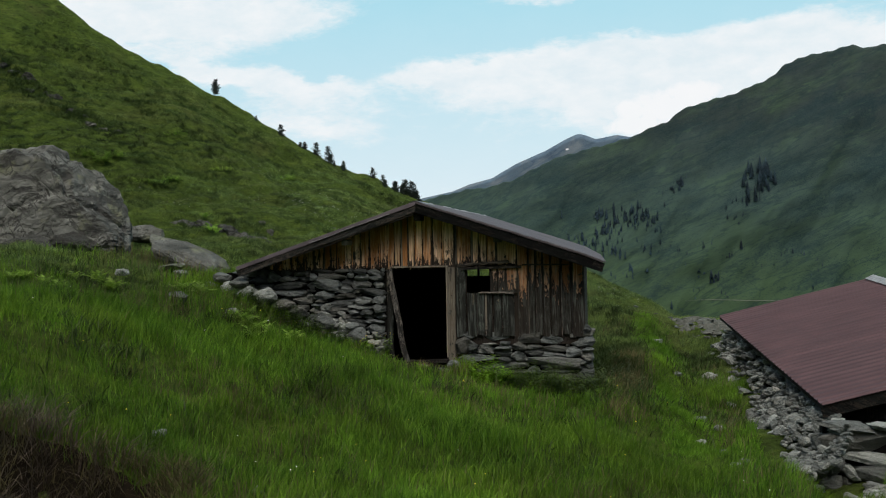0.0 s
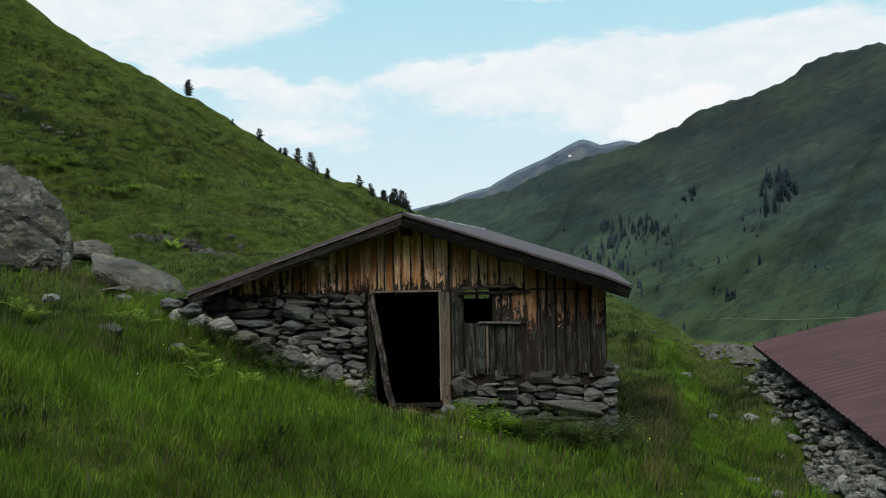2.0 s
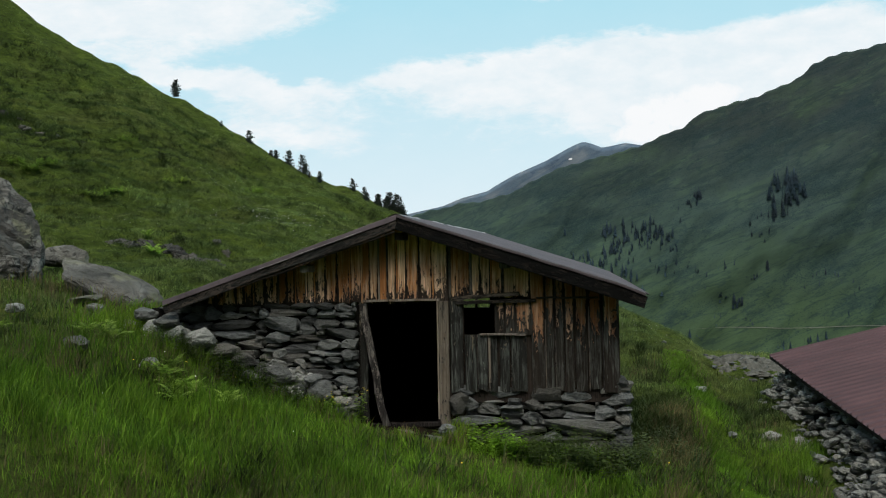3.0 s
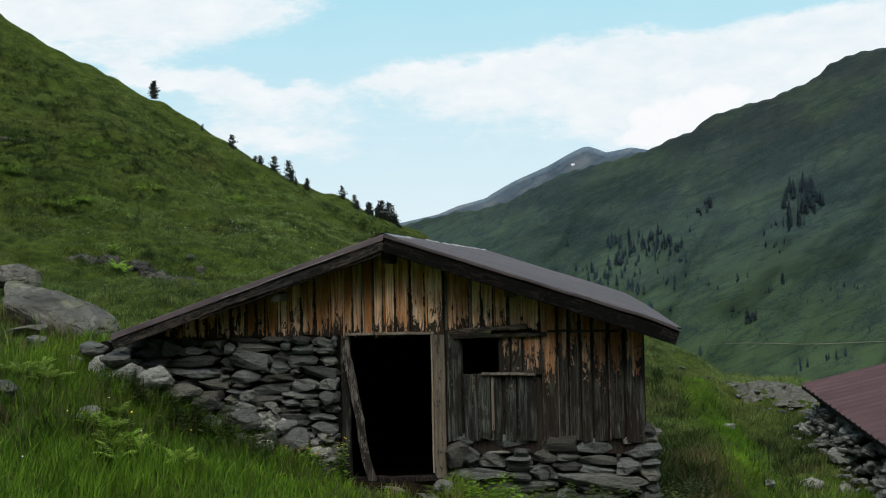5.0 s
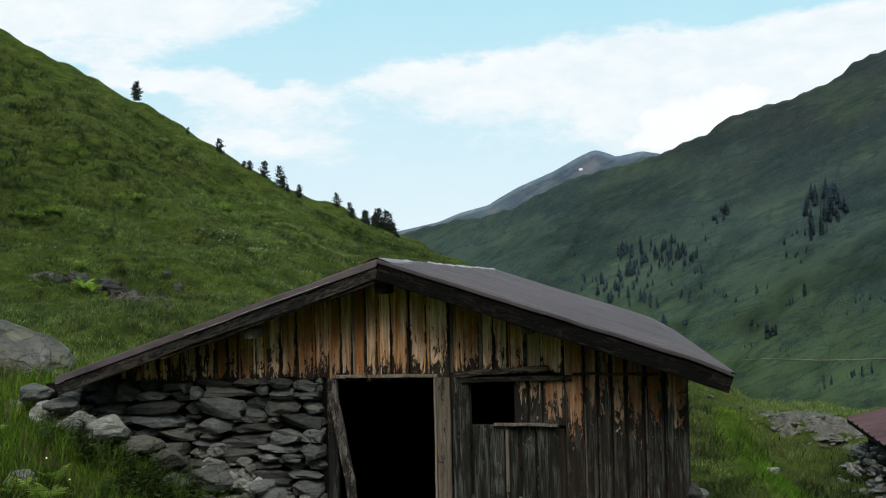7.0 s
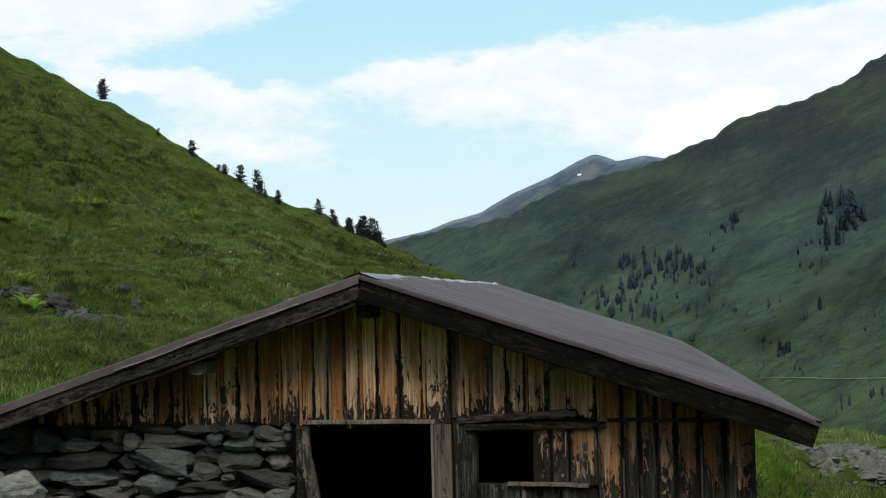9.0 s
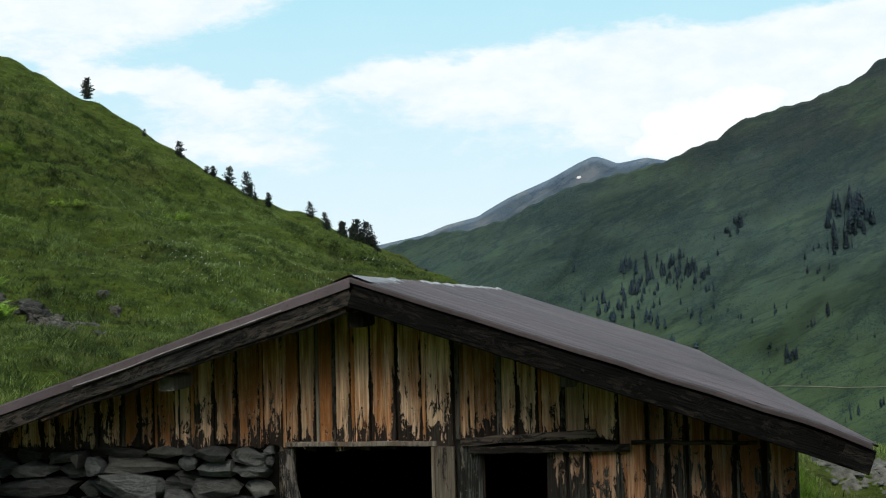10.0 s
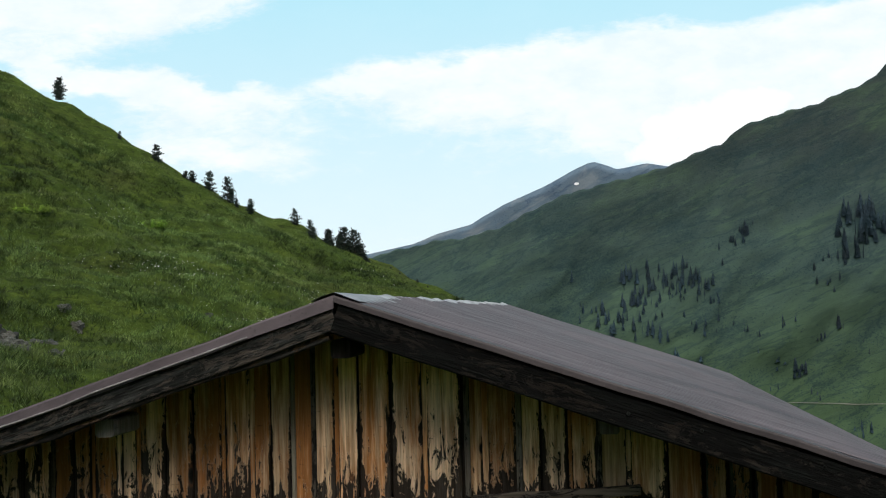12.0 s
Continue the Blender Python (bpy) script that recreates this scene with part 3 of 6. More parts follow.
tagged(sheet("earth_bank", bx, by, ground_z(bx, by) + 0.03 - 0.10 * smooth01((by - bank_edge(bx) + 0.1) / 0.1) - 0.2 * smooth01((bx + 1.6) / 0.5) - 0.3 * smooth01((-11.7 - by + 0.2 * np.sin(bx * 3)) / 0.5) - 0.3 * smooth01((-6.2 - bx + 0.2 * np.sin(by * 5)) / 0.5) + 0.05 * np.sin(bx * 9.3 + 3 * np.sin(by * 7.1 + bx)) * np.sin(by * 11 + 2.3 * np.sin(bx * 4.7)) + 0.03 * np.sin(bx * 21 + 2 * np.sin(by * 13)) * np.sin(by * 27 + bx * 5), earth_mat), "dark bare earth bank below the meadow", "bank", kind="structure")

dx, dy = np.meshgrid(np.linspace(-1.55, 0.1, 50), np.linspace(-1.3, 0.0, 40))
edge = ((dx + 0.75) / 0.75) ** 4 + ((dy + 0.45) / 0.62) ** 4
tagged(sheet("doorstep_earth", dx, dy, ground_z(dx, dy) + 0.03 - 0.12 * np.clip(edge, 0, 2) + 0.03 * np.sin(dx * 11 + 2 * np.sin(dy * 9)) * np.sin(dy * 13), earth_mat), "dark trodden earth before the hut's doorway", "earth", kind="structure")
sx, sy = np.meshgrid(np.linspace(3.6, 7.2, 150), np.linspace(8.3, 11.8, 150))
fade = ((sx - 5.5) / 1.5) ** 4 + ((sy - 10.0 - 0.15 * np.sin(sx * 2.3)) / 1.3) ** 2
tagged(sheet("bare_gravel", sx, sy, ground_z(sx, sy) + 0.05 - 0.22 * np.clip(fade, 0, 3) + 0.05 * np.sin(sx * 7 + 2 * np.sin(sy * 5)) * np.sin(sy * 9) + 0.05 * np.sin(sx * 23 + 3 * np.sin(sy * 17)) * np.sin(sy * 31 + 2 * np.sin(sx * 13)), gravel_mat), "bare trodden gravel strip behind the barn", "gravel", kind="structure")

# far slope across the valley, and the bare peak behind it
RIDGE_X = (-14, -8, -5.2, -4.45, -3.25, -2.2, -1.0, -0.7, 0.3, 1.5, 2.8, 3.4, 4.55, 5.15, 5.8, 6.9, 7.6, 8.45, 9.1, 9.5, 10.1, 10.95, 12.35, 12.95, 13.7, 18, 30, 60)
RIDGE_Z = (2.4, 3.9, 4.5, 4.65, 4.77, 5.08, 5.68, 5.84, 6.14, 6.4, 6.7, 6.97, 7.4, 7.86, 8.1, 8.36, 8.55, 8.9, 9.2, 9.6, 9.9, 10.05, 10.34, 10.2, 10.3, 11.5, 14, 17)


def far_slope(u, v):
    """Place on the far slope: u along x, v from the valley (0) to its crest (1)."""
    crest = np.interp(u, RIDGE_X, RIDGE_Z)
    z = -6 + (crest + 6) * v
    y = 25.2 + 3.0 * v ** 1.2
    d = u * 0.55 - v * 9.0
    rib = 0.30 * np.sin(d * 0.8 + 0.8 * np.sin(u * 0.5)) + 0.12 * np.sin(d * 1.9 + 1.3 * np.sin(u * 0.9 + 2) + 1.0) + 0.05 * np.sin(d * 4.3 + 2.0 * np.sin(u * 1.7))
    rib = rib + 0.025 * np.sin(d * 9.1 + 2.4 * np.sin(u * 2.9) + 1.5 * np.sin(v * 14)) + 0.010 * np.sin(d * 17 + u * 3.1 + 2 * np.sin(v * 23 + u))
    y = y + rib * np.sin(np.pi * np.clip(v, 0, 1)) ** 0.7
    return u, y, z


uu, vv = np.meshgrid(np.linspace(-14, 60, 560), np.linspace(0, 1, 150))
fx, fy, fz = far_slope(uu, vv)
fz = fz + 0.05 * np.sin(uu * 3.1) * np.sin(uu * 7.7 + 1) * vv
fx, fy, fz = (np.vstack([a, b]) for a, b in ((fx, fx[-1:]), (fy, fy[-1:] + 3.0), (fz, fz[-1:] - 2.0)))
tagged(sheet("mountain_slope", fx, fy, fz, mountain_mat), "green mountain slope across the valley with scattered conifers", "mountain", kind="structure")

PEAK_X = (-16, -8, -5.25, -4.45, -3.35, -3.05, -2.25, -0.9, 0.03, 0.45, 0.65, 1.0, 1.37, 1.8, 2.3, 2.98, 5, 9)
PEAK_Z = (2.5, 4.1, 4.63, 4.94, 5.2, 5.39, 5.82, 6.37, 6.86, 7.04, 7.08, 6.97, 6.81, 6.88, 6.97, 6.84, 6.2, 5)
uu, vv = np.meshgrid(np.linspace(-16, 9, 200), np.linspace(0, 1, 40))
pk = np.interp(uu, PEAK_X, PEAK_Z)
px_, pz_ = uu, -2 + (pk + 2) * vv
py_ = 28.6 + 0.5 * vv + 0.12 * np.sin(uu * 3.3 + 4 * vv) * np.sin(np.pi * vv) + 0.06 * np.sin(uu * 8 + 2) * np.sin(np.pi * vv)
px_, py_, pz_ = (np.vstack([a, b]) for a, b in ((px_, px_[-1:]), (py_, py_[-1:] + 1.0), (pz_, pz_[-1:] - 1.5)))
tagged(sheet("mountain_peak", px_, py_, pz_, peak_mat), "bare grey rocky peak at the valley's head, tinted with haze", "mountain", kind="structure")


def make_sky():
    """Broken summer cloud over pale blue, on the far sheet behind the mountains."""
    n = Nodes("sky_cloud")
    g = n.add("NewGeometry")
    sep = n.add("SeparateXYZ", {"Vector": g.outputs["Position"]})
    x, z = sep.outputs[0], sep.outputs[2]
    warp = n.math("MULTIPLY_ADD", n.noise(n.pos((0.5, 0.5, 1.0)), 0.5, 5, 0.6), 2.4, -1.2)
    zw = n.math("ADD", z, warp)
    xw = n.math("ADD", x, n.math("MULTIPLY", warp, 1.6))
    total = n.math("MULTIPLY_ADD", n.noise(n.pos((0.35, 0.35, 1.1)), 0.55, 7, 0.62, 0.4), 1.1, -0.62)
    # where the banks lie: centre, half-size, slope, weight
    for cx, cz, rx, rz, slope, amount in ((-19.0, 13.2, 8.5, 1.5, 0.05, 0.95), (-15.0, 10.2, 4.6, 0.75, -0.2, 0.85), (-11.4, 7.9, 4.2, 0.8, -0.2, 0.5),
                                          (3.5, 10.5, 10.0, 1.2, 0.06, 1.0), (-6.2, 10.2, 4.0, 0.55, 0.08, 0.7), (3.2, 8.4, 2.8, 1.1, 0.0, 1.3),
                                          (10.0, 9.2, 6.0, 1.6, 0.1, 0.6), (-1.0, 13.6, 3.0, 0.4, 0.0, 0.4), (-2.0, 8.4, 3.0, 1.0, 0.0, 0.2),
                                          (-8.2, 12.0, 3.4, 1.0, 0.1, -0.5), (-3.0, 12.4, 5.0, 0.6, 0.06, -0.5), (7.0, 12.8, 6.0, 0.45, 0.04, -0.45), (-10.4, 10.6, 1.8, 0.9, 0.0, -0.45)):
        dx = n.math("SUBTRACT", xw, cx)
        dz = n.math("SUBTRACT", n.math("MULTIPLY_ADD", dx, -slope, zw), cz)
        d = n.math("ADD", n.math("POWER", n.math("ABSOLUTE", n.math("DIVIDE", dx, rx)), 2.0), n.math("POWER", n.math("ABSOLUTE", n.math("DIVIDE", dz, rz)), 2.0))
        total = n.math("MULTIPLY_ADD", n.math("EXPONENT", n.math("MULTIPLY", d, -1.0)), amount, total)
    wisp = n.noise(n.pos((0.8, 0.8, 2.0)), 1.3, 7, 0.65, 0.5)
    total = n.math("MULTIPLY_ADD", wisp, 0.55, n.math("SUBTRACT", total, 0.275))
    cover = n.ramp(total, [(0.02, 0.10), (0.52, 1.0)], "EASE")
    low = n.add("MapRange", {"Value": z, "From Min": 4.0, "From Max": 14.0}, clamp=True).outputs[0]
    blue = n.mix(low, (0.73, 0.87, 0.93), (0.38, 0.73, 0.86))
    puff = n.noise(n.pos((0.6, 0.6, 1.2)), 0.9, 6, 0.6)
    white = n.mix(n.ramp(puff, [(0.35, 0.0), (0.65, 1.0)]), (0.77, 0.875, 0.92), (0.89, 0.94, 0.96))
    # bright heaped clouds over the ridge, and a thin one beside them
    edge = n.noise(n.pos((1, 1, 1)), 1.6, 6, 0.6, 0.3)
    col = n.mix(cover, blue, white)
    for lobes, soft, most, tint in ((((0.75, 8.55, 1.0, 1.05), (1.35, 7.7, 0.9, 0.7)), 0.30, 0.28, (0.90, 0.94, 0.955)),
                                    (((4.2, 8.35, 1.5, 0.85), (3.0, 8.2, 0.8, 0.55), (5.6, 8.9, 1.5, 0.55), (3.2, 7.5, 1.6, 0.5), (5.2, 8.2, 1.6, 0.9)), 0.6, 0.85, (0.955, 0.97, 0.975))):
        heap = None
        for cx, cz, rx, rz in lobes:
            dx, dz = n.math("DIVIDE", n.math("SUBTRACT", x, cx), rx), n.math("DIVIDE", n.math("SUBTRACT", z, cz), rz)
            b = n.math("SUBTRACT", 1.0, n.math("ADD", n.math("MULTIPLY", dx, dx), n.math("MULTIPLY", dz, dz)))
            heap = b if heap is None else n.math("MAXIMUM", heap, b)
        heap = n.math("ADD", heap, n.math("MULTIPLY_ADD", edge, 2.0, -1.0))
        col = n.mix(n.math("MULTIPLY", n.ramp(heap, [(0.0, 0.0), (soft, 1.0)]), most), col, tint)
    n.tree.nodes.remove(n.bsdf)
    em = n.add("Emission", {"Color": col, "Strength": 1.03})
    n.tree.links.new(em.outputs[0], n.tree.nodes["Material Output"].inputs["Surface"])
    return n.mat


# a wide curved sheet of sky behind all the mountains
ang, hh = np.meshgrid(np.linspace(-1.15, 1.15, 60), np.linspace(-12, 48, 24))
R_SKY = 70.0
tagged(sheet("sky_backdrop", R_SKY * np.sin(ang), 30.5 - R_SKY + R_SKY * np.cos(ang) , hh, make_sky()), "pale blue sky with broken white clouds", "sky", kind="structure")

# ---------------------------------------------------------------- the goat hut
APEX_X, APEX_Z, PITCH = -0.73, 3.05, 0.33
EAVE_L, EAVE_R = -4.44, 2.90
ROOF_Y0, ROOF_Y1 = -0.50, 6.0


def roof_z(x):
    return APEX_Z - PITCH * abs(x - APEX_X)


def roof_point(s, y, drop=0.0):
    """s along the slope at the front (x there), y from the front to the tapered back."""
    k = (y - ROOF_Y0) / (ROOF_Y1 - ROOF_Y0)
    shrink = 1 - 0.224 * k
    x = 1.2 + (s - 1.2) * shrink
    z = 2.3 + (roof_z(s) - 2.3) * shrink - 0.05 * max(0.0, (s - 2.2) / 0.7) ** 2 * k - 0.03 * max(0.0, (s - 2.4) / 0.5) ** 2
    return Vector((x, y, z - drop))


hut = empty("goat_hut", (-0.9, 0.0, 0.0), "old low stone and weathered board alpine hut with brown metal roof", "hut")
HUT = Vector(hut.location)


def hut_part(name, bm, mat, parent=None, label="", smooth=False):
    bmesh.ops.translate(bm, verts=bm.verts, vec=-HUT)
    ob = part(name, bm, mat, parent or hut, label, smooth)
    return ob


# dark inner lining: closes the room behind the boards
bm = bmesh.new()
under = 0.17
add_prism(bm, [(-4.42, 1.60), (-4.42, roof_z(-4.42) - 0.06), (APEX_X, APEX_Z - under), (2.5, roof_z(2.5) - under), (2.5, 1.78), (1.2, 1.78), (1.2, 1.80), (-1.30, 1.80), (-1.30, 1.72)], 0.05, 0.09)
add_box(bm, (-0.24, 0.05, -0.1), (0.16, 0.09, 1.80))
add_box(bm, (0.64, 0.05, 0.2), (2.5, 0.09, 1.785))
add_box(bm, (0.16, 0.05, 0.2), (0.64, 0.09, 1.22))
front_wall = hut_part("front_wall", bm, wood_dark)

rng = random.Random(11)


def lay_board(name, x0, x1, z0, z1l, z1r, mat, y=0.0, thick=0.03, parent=front_wall, tilt=0.0):
    """A vertical board with worn edges, its top cut to the roof's slope."""
    bm = bmesh.new()
    a = 0.006
    rag = [rng.uniform(-0.018, 0.018) for _ in range(3)]
    xm = (x0 + x1) / 2
    pts = [(x0, z0 + rag[0]), (x1, z0 + rag[1]), (x1, z1r), (x0, z1l)]
    mid_b, mid_t = (xm, z0 + rag[2]), (xm, (z1l + z1r) / 2)
    outline = [pts[0], mid_b, pts[1], pts[2], mid_t, pts[3]]
    back = [bm.verts.new((px, y + thick, pz)) for px, pz in outline]
    cx, cz = xm, (z0 + (z1l + z1r) / 2) / 2
    edge = [bm.verts.new((px, y + a, pz)) for px, pz in outline]
    bow = rng.uniform(-0.006, 0.006)
    face = [bm.verts.new((px + (cx - px) * min(1, a / max(1e-3, abs(px - cx))) if abs(px - cx) > 1e-3 else px, y + (bow if abs(px - cx) < 1e-3 else 0), pz + (a if pz < cz else -a))) for px, pz in outline]
    k = 6
    for r, s in ((back, edge), (edge, face)):
        for i in range(k):
            bm.faces.new((r[i], r[(i + 1) % k], s[(i + 1) % k], s[i]))
    bm.faces.new((face[0], face[1], face[4], face[5]))
    bm.faces.new((face[1], face[2], face[3], face[4]))
    bm.faces.new(back[::-1])
    across = bm.loops.layers.uv.new("UVMap")
    for f in bm.faces:
        for l in f.loops:
            l[across].uv = ((l.vert.co.x - x0) / (x1 - x0), (l.vert.co.z - z0 + 0.03) / (max(z1l, z1r) - z0 + 0.03))
    if tilt:
        bmesh.ops.rotate(bm, verts=bm.verts, cent=(xm, y, z0), matrix=Matrix.Rotation(tilt, 3, "Y"))
    return hut_part(name, bm, mat, parent)


def run_of_boards(x0, x1, z0, z1, wide, mat, y=0.0, gap=0.012, jit=0.03, strips=False, edges=False):
    x = x0
    while x < x1 - 0.02:
        w = rng.uniform(wide * 0.75, wide * 1.3)
        if x1 - x - w < wide * 0.45:
            w = x1 - x
        foot = z0(x + w / 2) if callable(z0) else z0
        tl, tr = (z1(x), z1(x + w)) if callable(z1) else (z1, z1)
        lay_board("board", x, x + w - gap * rng.uniform(0.7, 2.0), foot + rng.uniform(-jit, jit * 0.4), tl, tr, mat, y + rng.uniform(-0.009, 0.009), tilt=rng.uniform(-0.004, 0.004))
        if strips and rng.random() < 0.75 and x > x0 + 0.05:
            k = rng.uniform(0.010, 0.020)
            lay_board("cover_strip", x - k, x + k, foot + rng.uniform(-0.02, 0.01), z1(x - k) - 0.01, z1(x + k) - 0.01, rng.choice((mat, mat, wood_pale, mat, wood_grey)), y - 0.018, 0.02)
        if edges and x > x0 + 0.05 and rng.random() < 0.7:
            # a thin worn strip, added over the joint for the boards' bright edges
            high = min(tl, foot + rng.uniform(0.6, 1.5))
            lay_board("cover_strip", x - 0.012, x + 0.004, foot, high, high, rng.choice((wood_grey, wood_grey, wood_pale)), y - 0.012, 0.016)
        x += w


def soffit(x):
    return roof_z(x) - 0.13


run_of_boards(-3.95, -0.05, 1.745, soffit, 0.165, wood_gable, 0.0, strips=True)             # gable
run_of_boards(-0.05, 1.20, 1.80, soffit, 0.17, wood_gable, 0.004, strips=True)
run_of_boards(1.20, 2.52, lambda x: 0.37 + 0.02 * math.sin(x * 9), soffit, 0.178, wood_wall, 0.0, gap=0.02, edges=True)
run_of_boards(-0.045, 0.165, 0.36, 1.79, 0.2, wood_char, 0.0)                  # between door and window
run_of_boards(0.64, 1.20, 1.21, 1.72, 0.19, wood_wall, 0.002)                  # beside the window
run_of_boards(0.18, 1.14, 0.375, 1.225, 0.185, wood_char, -0.012, gap=0.02, edges=True)               # below the window
for x in (-0.03, 0.555):
    bm = bmesh.new()
    z0, z1 = (1.80, soffit(x)) if x < 0 else (0.5, 1.18)
    beam(bm, (x, -0.016, z0), (x, -0.016, z1), 0.035, 0.022, up=(0, 1, 0))
    hut_part("batten", bm, wood_pale if x > 0 else wood_grey, front_wall)
for p, q, w, h, m in (((0.06, -0.03, 1.715), (1.27, -0.03, 1.735), 0.05, 0.055, lintel_wood), ((0.0, -0.022, 1.775), (1.02, -0.03, 1.845), 0.035, 0.06, lintel_wood),
                      ((0.42, -0.035, 1.235), (1.12, -0.035, 1.225), 0.06, 0.03, wood_pale), ((1.28, -0.012, 1.775), (2.2, -0.012, 1.765), 0.03, 0.03, lintel_wood)):
    bm = bmesh.new()
    beam(bm, p, q, w, h, wob=0.012)
    hut_part("rail", bm, m, front_wall)

# door frame, the leaning pole and the threshold
bm = bmesh.new()
beam(bm, (-1.40, -0.01, 1.762), (-0.20, -0.01, 1.770), 0.07, 0.035, wob=0.006)
hut_part("door_lintel", bm, wood_pale)
bm = bmesh.new()
beam(bm, (-0.145, -0.02, -0.12), (-0.135, -0.02, 1.745), 0.15, 0.06, up=(0, 1, 0), wob=0.012)
hut_part("door_post", bm, wood_grey)
bm = bmesh.new()
beam(bm, (-0.238, -0.005, -0.05), (-0.228, -0.005, 1.745), 0.025, 0.07, up=(0, 1, 0), wob=0.006)
hut_part("door_stop", bm, wood_pale)
bm = bmesh.new()
beam(bm, (-1.40, 0.02, -0.1), (-1.40, 0.02, 1.75), 0.12, 0.08, up=(0, 1, 0), wob=0.02)
hut_part("door_post", bm, wood_char)
bm = bmesh.new()
beam(bm, (-1.02, -0.16, -0.14), (-1.40, -0.05, 1.72), 0.11, 0.05, up=(0, 1, 0), wob=0.06)
hut_part("leaning_plank", bm, wood_grey, label="crooked grey plank leaning against the door frame")
bm = bmesh.new()
beam(bm, (-1.3, 0.0, -0.15), (-0.2, 0.0, -0.13), 0.14, 0.07, wob=0.03)
hut_part("threshold", bm, wood_dark)

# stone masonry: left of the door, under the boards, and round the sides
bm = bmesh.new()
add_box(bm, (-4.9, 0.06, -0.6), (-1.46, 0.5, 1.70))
left_masonry = hut_part("stone_wall", bm, gap_shade_mat, label="dry-laid slate stone wall")
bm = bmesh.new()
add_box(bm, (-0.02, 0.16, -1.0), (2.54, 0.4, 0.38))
right_masonry = hut_part("stone_wall", bm, gap_shade_mat, label="low slate stone plinth under the boards")
# side and back walls, drawn in towards the back like the roof
for s in (-4.25, 2.5):
    bm = bmesh.new()
    a, b = roof_point(s, 0.08, 0.14), roof_point(s, 5.7, 0.14)
    off = 0.12 if s > 0 else -0.12
    vs = [bm.verts.new(v) for v in ((a.x, a.y, -1), (b.x, b.y, -1), b, a, (a.x - off, a.y, -1), (b.x - off, b.y, -1), (b.x - off, b.y, b.z), (a.x - off, a.y, a.z))]
    for f in ((0, 1, 2, 3), (4, 5, 6, 7), (0, 1, 5, 4), (1, 2, 6, 5), (2, 3, 7, 6), (3, 0, 4, 7)):
        bm.faces.new([vs[i] for i in f])
    hut_part("side_wall", bm, wood_grey)
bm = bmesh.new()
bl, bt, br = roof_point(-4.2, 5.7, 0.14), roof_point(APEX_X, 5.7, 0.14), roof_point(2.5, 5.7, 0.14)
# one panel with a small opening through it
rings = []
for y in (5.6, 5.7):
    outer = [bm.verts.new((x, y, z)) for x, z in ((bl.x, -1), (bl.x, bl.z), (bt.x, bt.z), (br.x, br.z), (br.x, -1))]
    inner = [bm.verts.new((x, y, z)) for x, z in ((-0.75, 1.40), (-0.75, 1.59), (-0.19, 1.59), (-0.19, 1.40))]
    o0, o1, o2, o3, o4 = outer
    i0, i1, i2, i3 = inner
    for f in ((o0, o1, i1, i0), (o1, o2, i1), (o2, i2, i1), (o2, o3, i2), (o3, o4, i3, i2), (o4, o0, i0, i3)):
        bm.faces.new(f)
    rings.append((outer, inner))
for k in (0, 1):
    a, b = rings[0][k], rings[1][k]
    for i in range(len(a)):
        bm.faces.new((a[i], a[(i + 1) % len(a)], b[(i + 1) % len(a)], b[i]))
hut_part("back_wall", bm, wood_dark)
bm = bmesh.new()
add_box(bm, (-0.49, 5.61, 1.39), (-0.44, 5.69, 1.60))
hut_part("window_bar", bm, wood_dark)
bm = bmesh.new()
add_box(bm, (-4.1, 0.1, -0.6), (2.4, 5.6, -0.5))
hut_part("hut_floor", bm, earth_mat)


# roof sheets with their corrugation, boards under them
def corrugated(name, s0, s1, mat, rows=9, pitch=0.11, amp=0.014):
    ys = np.arange(ROOF_Y0, ROOF_Y1, pitch / 6)
    bm = bmesh.new()
    grid = []
    for i in range(rows):
        s = s0 + (s1 - s0) * i / (rows - 1)
        sag = 0.02 * math.sin(i * 1.7 + s0)
        grid.append([bm.verts.new(roof_point(s, y) + Vector((0, 0, 0.012 + amp * math.sin(2 * math.pi * y / pitch) + sag * noise.noise((s, y * 0.8, 3))))) for y in ys])
    for r, q in zip(grid, grid[1:]):
        for j in range(len(ys) - 1):
            bm.faces.new((r[j], r[j + 1], q[j + 1], q[j]))
    return hut_part(name, bm, mat, smooth=True)


corrugated("roof_sheet", APEX_X, EAVE_R + 0.05, roof_mat)
corrugated("roof_sheet", APEX_X, EAVE_L - 0.05, roof_mat)
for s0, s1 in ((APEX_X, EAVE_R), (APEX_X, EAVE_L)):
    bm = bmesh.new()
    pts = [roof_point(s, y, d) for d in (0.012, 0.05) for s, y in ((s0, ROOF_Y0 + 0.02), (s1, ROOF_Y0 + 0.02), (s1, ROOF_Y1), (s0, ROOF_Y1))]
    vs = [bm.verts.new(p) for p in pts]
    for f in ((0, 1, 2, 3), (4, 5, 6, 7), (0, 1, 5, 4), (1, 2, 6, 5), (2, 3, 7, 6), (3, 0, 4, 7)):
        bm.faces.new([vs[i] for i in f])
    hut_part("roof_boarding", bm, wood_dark)
